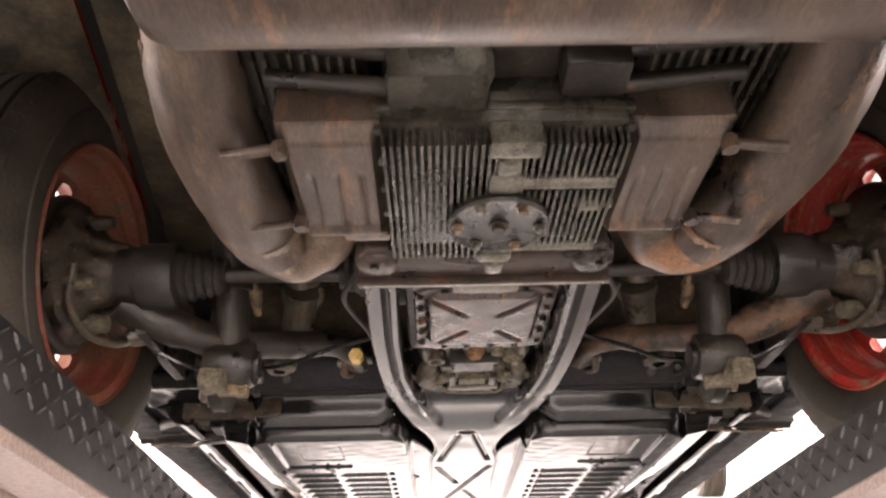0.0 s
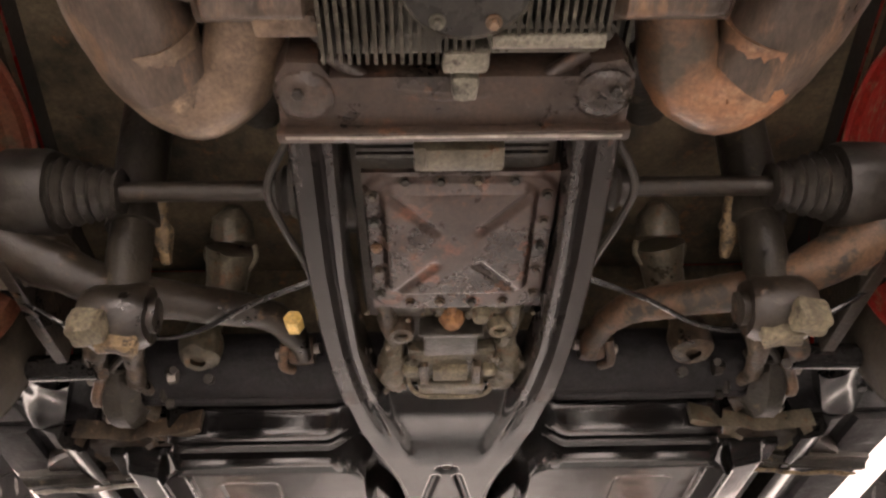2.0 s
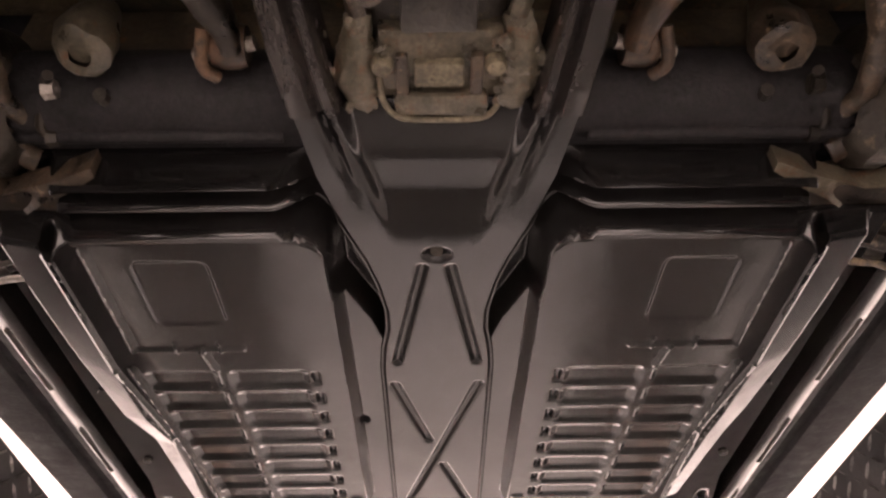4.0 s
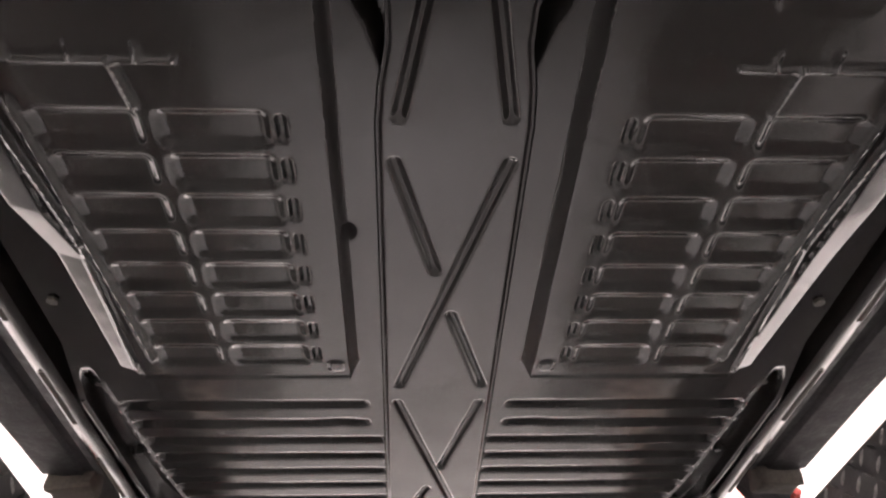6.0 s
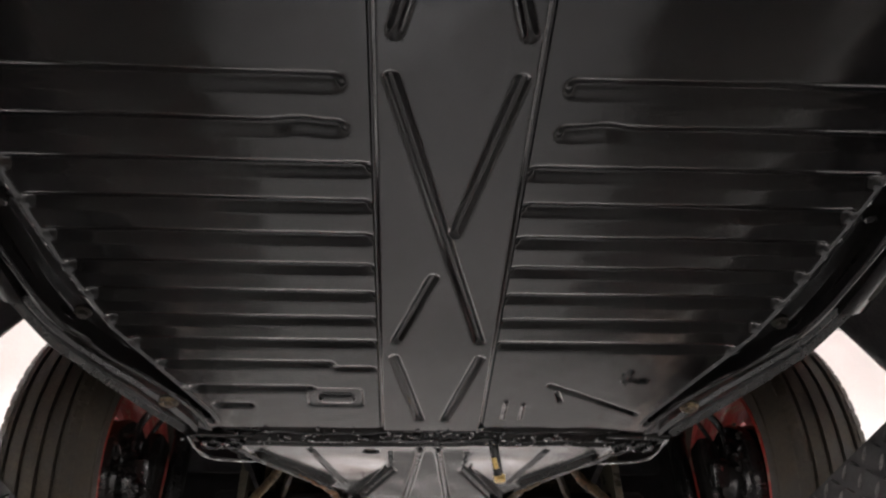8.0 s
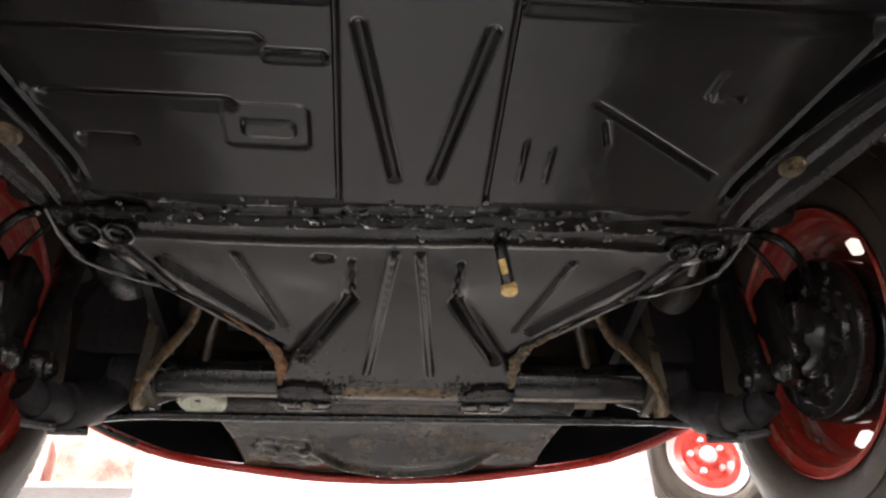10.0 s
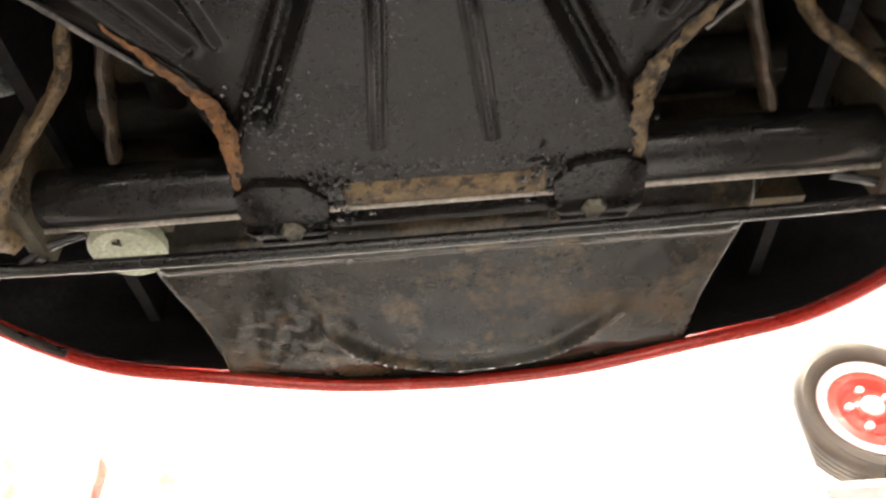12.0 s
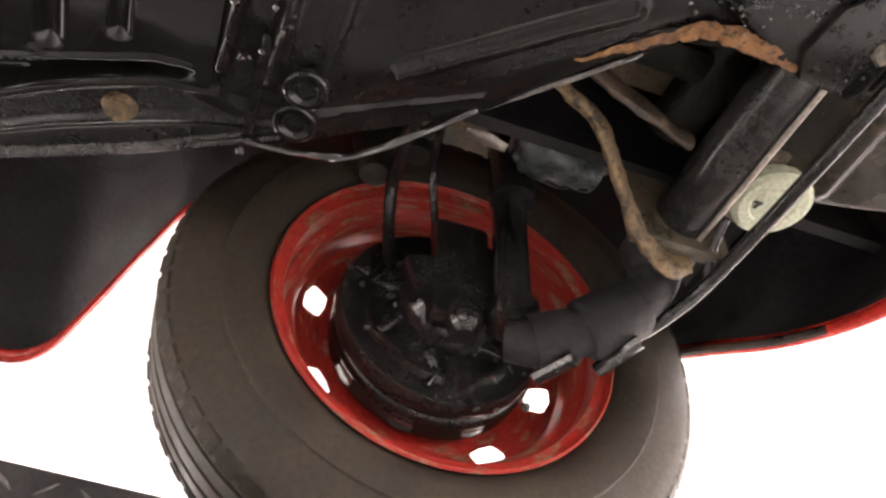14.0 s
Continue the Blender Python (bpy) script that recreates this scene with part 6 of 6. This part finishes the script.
# ---- front apron, wings and sills ----
def apron():
    t = np.linspace(-1, 1, 170)
    v = np.linspace(0, 1, 70)
    vv, tt = np.meshgrid(v, t, indexing="ij")
    front = 2.956 - 0.050 * np.abs(tt) ** 2.2
    y = 2.645 + (front - 2.645) * vv
    x = tt * (0.345 - 0.045 * ease(vv / 0.9))
    h = -0.020 * (1 - vv) + 0.002 - 0.028 * ease((2.70 - y) / 0.055)
    h += 0.020 * np.exp(-(((x - 0.02) / 0.16) ** 2 + ((y - 2.86) / 0.05) ** 2))
    h -= 0.004 * tray(x, y, -0.055, 0.085, 2.775, 2.862, 0.02, 0.05)
    lip = 2.905 - 0.060 * (np.minimum(np.abs(x - 0.02), 0.17) / 0.16) ** 2
    h += 0.015 * np.exp(-((y - lip) / 0.010) ** 2) * ease((0.20 - np.abs(x - 0.02)) / 0.08)
    h += bead(x, y, (-0.30, 2.715), (0.30, 2.715), 0.012, 0.005)
    h += 0.0028 * rough_field(x, y, 36, 31) + 0.0006 * rough_field(x, y, 130, 32)
    crumple = np.exp(-(((x + 0.21) / 0.06) ** 2 + ((y - 2.84) / 0.045) ** 2))
    h += 0.003 * crumple * rough_field(x, y, 170, 33) * 3
    h -= 0.03 * ease((np.abs(tt) - 0.93) / 0.07)
    return part("front_apron", sheet(x, y, 1.812 - h, 0.02), APRON, car, "dirty crumpled painted front apron")


nose = apron()


def shell(name, lips, tops, material, label, parent, steps=8, bulge=0.05):
    """A curved skin from a lower line of points to an upper one."""
    verts, faces = [], []
    for a, b in zip(lips, tops):
        a, b = Vector(a), Vector(b)
        for k in range(steps + 1):
            t = k / steps
            p = a.lerp(b, t)
            p.z = a.z + (b.z - a.z) * math.sin(t * math.pi / 2)
            p.y += bulge * math.sin(t * math.pi) * (1 if a.y > 2.6 else 0)
            verts.append(p)
    n = steps + 1
    for i in range(len(lips) - 1):
        for k in range(steps):
            faces.append([i * n + k, i * n + k + 1, (i + 1) * n + k + 1, (i + 1) * n + k])
    return part(name, (verts, faces), material, parent, label)


for s in (-1, 1):
    P = lambda u, v, w: Vector((s * u, v, w))
    low = 0.0 if s < 0 else 0.055  # this wing's tail ends higher
    rim = curve([P(0.752, 1.775, 1.800 + 0.4 * low), P(0.778, 1.87, 1.768 + 0.7 * low), P(0.798, 1.955, 1.756 + low), P(0.797, 2.000, 1.778 + low), P(0.790, 2.028, 1.850 + 0.5 * low), P(0.784, 2.062, 1.960), P(0.775, 2.105, 2.060), P(0.765, 2.22, 2.17), P(0.755, 2.43, 2.225), P(0.745, 2.62, 2.15), P(0.715, 2.745, 2.00), P(0.66, 2.775, 1.905), P(0.595, 2.800, 1.868), P(0.53, 2.862, 1.853), P(0.43, 2.896, 1.828), P(0.30, 2.905, 1.808), P(0.15, 2.936, 1.802), P(0.0, 2.945, 1.800)], 6)
    red_top, black_top = [], []
    for q in rim:
        u = abs(q.x)
        out = Vector((0, max(-0.1, q.y - AXLE_F), max(0.3, q.z - HUB_F))).normalized() if q.y < 2.75 else Vector((0, 0.75, 0.65))
        red_top.append(Vector((s * (u * 0.60), q.y, q.z)) + out * 0.26 + Vector((0, 0, 0.08)))
        black_top.append(Vector((s * max(u - 0.24, u * 0.60), q.y, q.z)) + out * 0.10 + Vector((0, -0.05 if q.y > 2.75 else 0, 0.12)))
    wing = shell("front_wing", [q + Vector((s * 0.004, 0, 0)) for q in rim], red_top, BODYRED, "red front wing", car)
    shell("wing_lining", [q + Vector((-s * 0.010, -0.010 if q.y > 2.7 else 0.004, 0.004)) for q in rim], black_top, WELL, "black undersealed wing lining", wing)
    bm = bmesh.new()
    tube(bm, rim, 0.0085, 10)
    part("wing_lip", bm, BODYRED, wing, "red rolled wing lip")
    # a faded inner face along the low front edge
    bm = bmesh.new()
    tube(bm, [q + Vector((0, -0.006, -0.001)) for q in (rim[66:82] if s < 0 else rim[60:74])], 0.006, 8)
    part("worn_lip", bm, TAN if s > 0 else RUSTBAR, wing, "worn brown edge")
    # closing wall inside the wing
    bm = bmesh.new()
    box(bm, *sorted((s * 0.385, s * 0.40)), 2.24, 2.90, 1.90, 2.30)
    part("inner_wing", bm, WELL, wing, "black inner wing panel", smooth=False)

    # added blocker: keeps the front lamp's light off the axle parts
    bm = bmesh.new()
    box(bm, *sorted((s * 0.36, s * 0.70)), 2.80, 2.812, 2.00, 2.36)
    part("lamp_light_stop", bm, WELL, wing, "added black panel that blocks lamp light inside the wing", smooth=False)

    # sill channel, running board, rear wing
    y = np.linspace(0.46, 1.765, 120)
    cols = [(0.534, 1.812), (0.537, 1.838), (0.558, 1.838), (0.562, 1.800), (0.574, 1.799), (0.600, 1.806), (0.612, 1.818), (0.622, 1.832), (0.640, 1.836), (0.646, 1.842), (0.662, 1.842), (0.668, 1.834), (0.700, 1.832), (0.742, 1.836), (0.752, 1.846), (0.756, 1.870)]
    yy, uu = np.meshgrid(y, [c[0] for c in cols], indexing="ij")
    _, zz = np.meshgrid(y, [c[1] for c in cols], indexing="ij")
    zz = zz + 0.0015 * rough_field(uu, yy, 30, 40 + s)
    board = part("running_board", sheet(s * uu[:, 6:], np.minimum(yy[:, 6:], 1.70), zz[:, 6:], 0.01), WELL, car, "dark ribbed running board underside")
    part("sill", sheet(s * uu[:, :7], yy[:, :7], zz[:, :7], 0.03), HEAD, car, "satin black sill channel")
    # dark bars painted as the shade in the sill's slots
    for k in range(4):
        bm = bmesh.new()
        tube(bm, [P(0.590, 0.70 + 0.29 * k, 1.8033), P(0.590, 0.86 + 0.29 * k, 1.8033)], 0.005, 8, 0, 0.5)
        part("sill_slot", bm, DIRTSHADE, board, "dark bar standing for the shade in a sill slot")
    bm = bmesh.new()
    box(bm, *sorted((s * 0.645, s * 0.735)), 1.70, 1.76, 1.806, 1.87, 0.01)
    weather(bm, 0.006, 30, 3)
    part("board_bracket", bm, DIRTSHADE, board, "dark board end bracket")
    bm = bmesh.new()
    tube(bm, [P(float(pan_edge(v)) - 0.003, v, 1.805) for v in np.linspace(1.36, 2.14, 30).tolist()], 0.0065, 10)
    weather(bm, 0.0015, 60)
    part("pan_rim_bead", bm, HEAD, pans[s], "thick pan rim")
    # body flange outside the pan's front corner
    yy, tt = np.meshgrid(np.linspace(1.76, 2.20, 90), np.linspace(0, 1, 40), indexing="ij")
    inn = pan_edge(yy) - 0.004
    out = np.interp(yy, [1.76, 1.80, 1.885, 2.07, 2.20], [0.590, 0.586, 0.572, 0.492, 0.424])
    xx = inn + (out - inn) * tt
    hh = 0.009 * ease(1 - np.abs(out - xx - 0.007) / 0.008) + 0.005 * ease(1 - np.abs(tt - 0.5) / 0.12) + 0.0012 * rough_field(xx, yy, 60, 51)
    part("body_flange", sheet(s * xx, yy, 1.806 + 0.006 * ease(tt * 1.15) - hh, 0.012), BLACK, car, "black rolled body flange")
    bm = bmesh.new()
    box(bm, *sorted((s * 0.555, s * 0.765)), 0.445, 0.458, 1.845, 2.03, 0.003)
    part("closing_panel", bm, WELL, car, "black closing panel at the end of the sill")
    lipr = curve([P(0.752, 0.46, 1.86), P(0.757, 0.43, 1.89), P(0.757, 0.39, 1.99), P(0.757, 0.30, 2.17), P(0.757, 0.12, 2.28), P(0.757, -0.10, 2.28), P(0.757, -0.28, 2.16), P(0.750, -0.37, 1.99), P(0.70, -0.42, 1.91), P(0.60, -0.55, 1.90), P(0.45, -0.66, 1.91), P(0.25, -0.86, 1.94), P(0.0, -0.90, 1.945)], 5)
    rtop, rin = [], []
    for q in lipr:
        out = Vector((0, min(0.1, q.y - AXLE_R), max(0.3, q.z - HUB_R))).normalized()
        rtop.append(Vector((s * abs(q.x) * 0.6, q.y, q.z)) + out * 0.2 + Vector((0, 0, 0.08)))
        rin.append(Vector((s * max(abs(q.x) - 0.2, abs(q.x) * 0.6), q.y, q.z)) + out * 0.08 + Vector((0, 0, 0.12)))
    rwing = shell("rear_wing", [q + Vector((s * 0.004, 0, 0)) for q in lipr], rtop, BODYRED, "red rear wing", car)
    shell("wing_lining", [q + Vector((-s * 0.010, 0, 0.004)) for q in lipr], rin, WELL, "black undersealed wing lining", rwing)
    bm = bmesh.new()
    tube(bm, lipr, 0.0065, 10)
    part("wing_lip", bm, WELL, rwing, "black rolled wing lip")

# dark body underside over engine, gearbox and front axle
for spot in ((-0.72, 0.72, -0.62, 0.42, 2.13, 2.15), (-0.54, 0.54, 0.41, 0.43, 1.862, 2.12), (-0.72, 0.72, 2.03, 2.88, 2.245, 2.26),
             (-0.40, 0.40, 2.12, 2.14, 1.85, 2.24), (-0.384, 0.384, 2.70, 2.72, 1.845, 2.24), (-0.36, 0.36, 2.16, 2.70, 2.02, 2.04)):
    bm = bmesh.new()
    box(bm, *spot)
    part("underbody_panel", bm, BAY, car, "dark dirty body underside", smooth=False)
for k in range(6):
    bm = bmesh.new()
    box(bm, -0.31 + 0.11 * k, -0.27 + 0.11 * k, 2.30, 2.68, 1.97 + 0.02 * (k % 2), 2.07, 0.008)
    part("underbody_rib", bm, (GRIME, DIRTSHADE, TAN)[k % 3] if k not in (2, 3) else DIRTSHADE, beam)

# upper body: sides, bonnet and roof as one rounded shell
def body_shell():
    ys = np.linspace(-0.92, 3.02, 90)
    ang = np.linspace(0, math.pi, 44)
    crown = np.interp(ys, [-0.92, -0.6, 0.0, 0.5, 1.0, 1.5, 1.75, 2.0, 2.5, 2.85, 3.02], [2.06, 2.42, 2.78, 2.96, 3.03, 3.00, 2.86, 2.60, 2.50, 2.30, 2.10])
    wide = np.interp(ys, [-0.92, -0.5, 0.3, 1.0, 1.6, 2.0, 2.5, 2.85, 3.02], [0.30, 0.50, 0.62, 0.64, 0.62, 0.56, 0.48, 0.36, 0.22])
    foot = np.interp(ys, [-0.92, -0.6, 0.3, 0.5, 1.9, 2.1, 2.9, 3.02], [2.02, 2.10, 2.10, 1.872, 1.872, 2.10, 2.10, 2.05])
    yy, aa = np.meshgrid(ys, ang, indexing="ij")
    xx = wide[:, None] * np.sign(np.cos(aa)) * np.abs(np.cos(aa)) ** 0.55
    zz = foot[:, None] + (crown - foot)[:, None] * np.sin(aa) ** 0.75
    n, m = xx.shape
    verts = np.stack([xx, yy, zz], -1).reshape(-1, 3).tolist()
    i = np.arange(n * m).reshape(n, m)
    faces = np.stack([i[:-1, :-1], i[:-1, 1:], i[1:, 1:], i[1:, :-1]], -1).reshape(-1, 4).tolist()
    faces += [[int(k) for k in i[0, :]], [int(k) for k in i[-1, ::-1]]]
    lined = [[v[0] * 0.985, v[1], v[2] - 0.008] for v in verts]
    shell_part = part("body", (verts, faces), BODYRED, car, "red rounded upper body")
    part("body_lining", (lined, faces), DIRTSHADE, shell_part, "dark inside of the body")


body_shell()
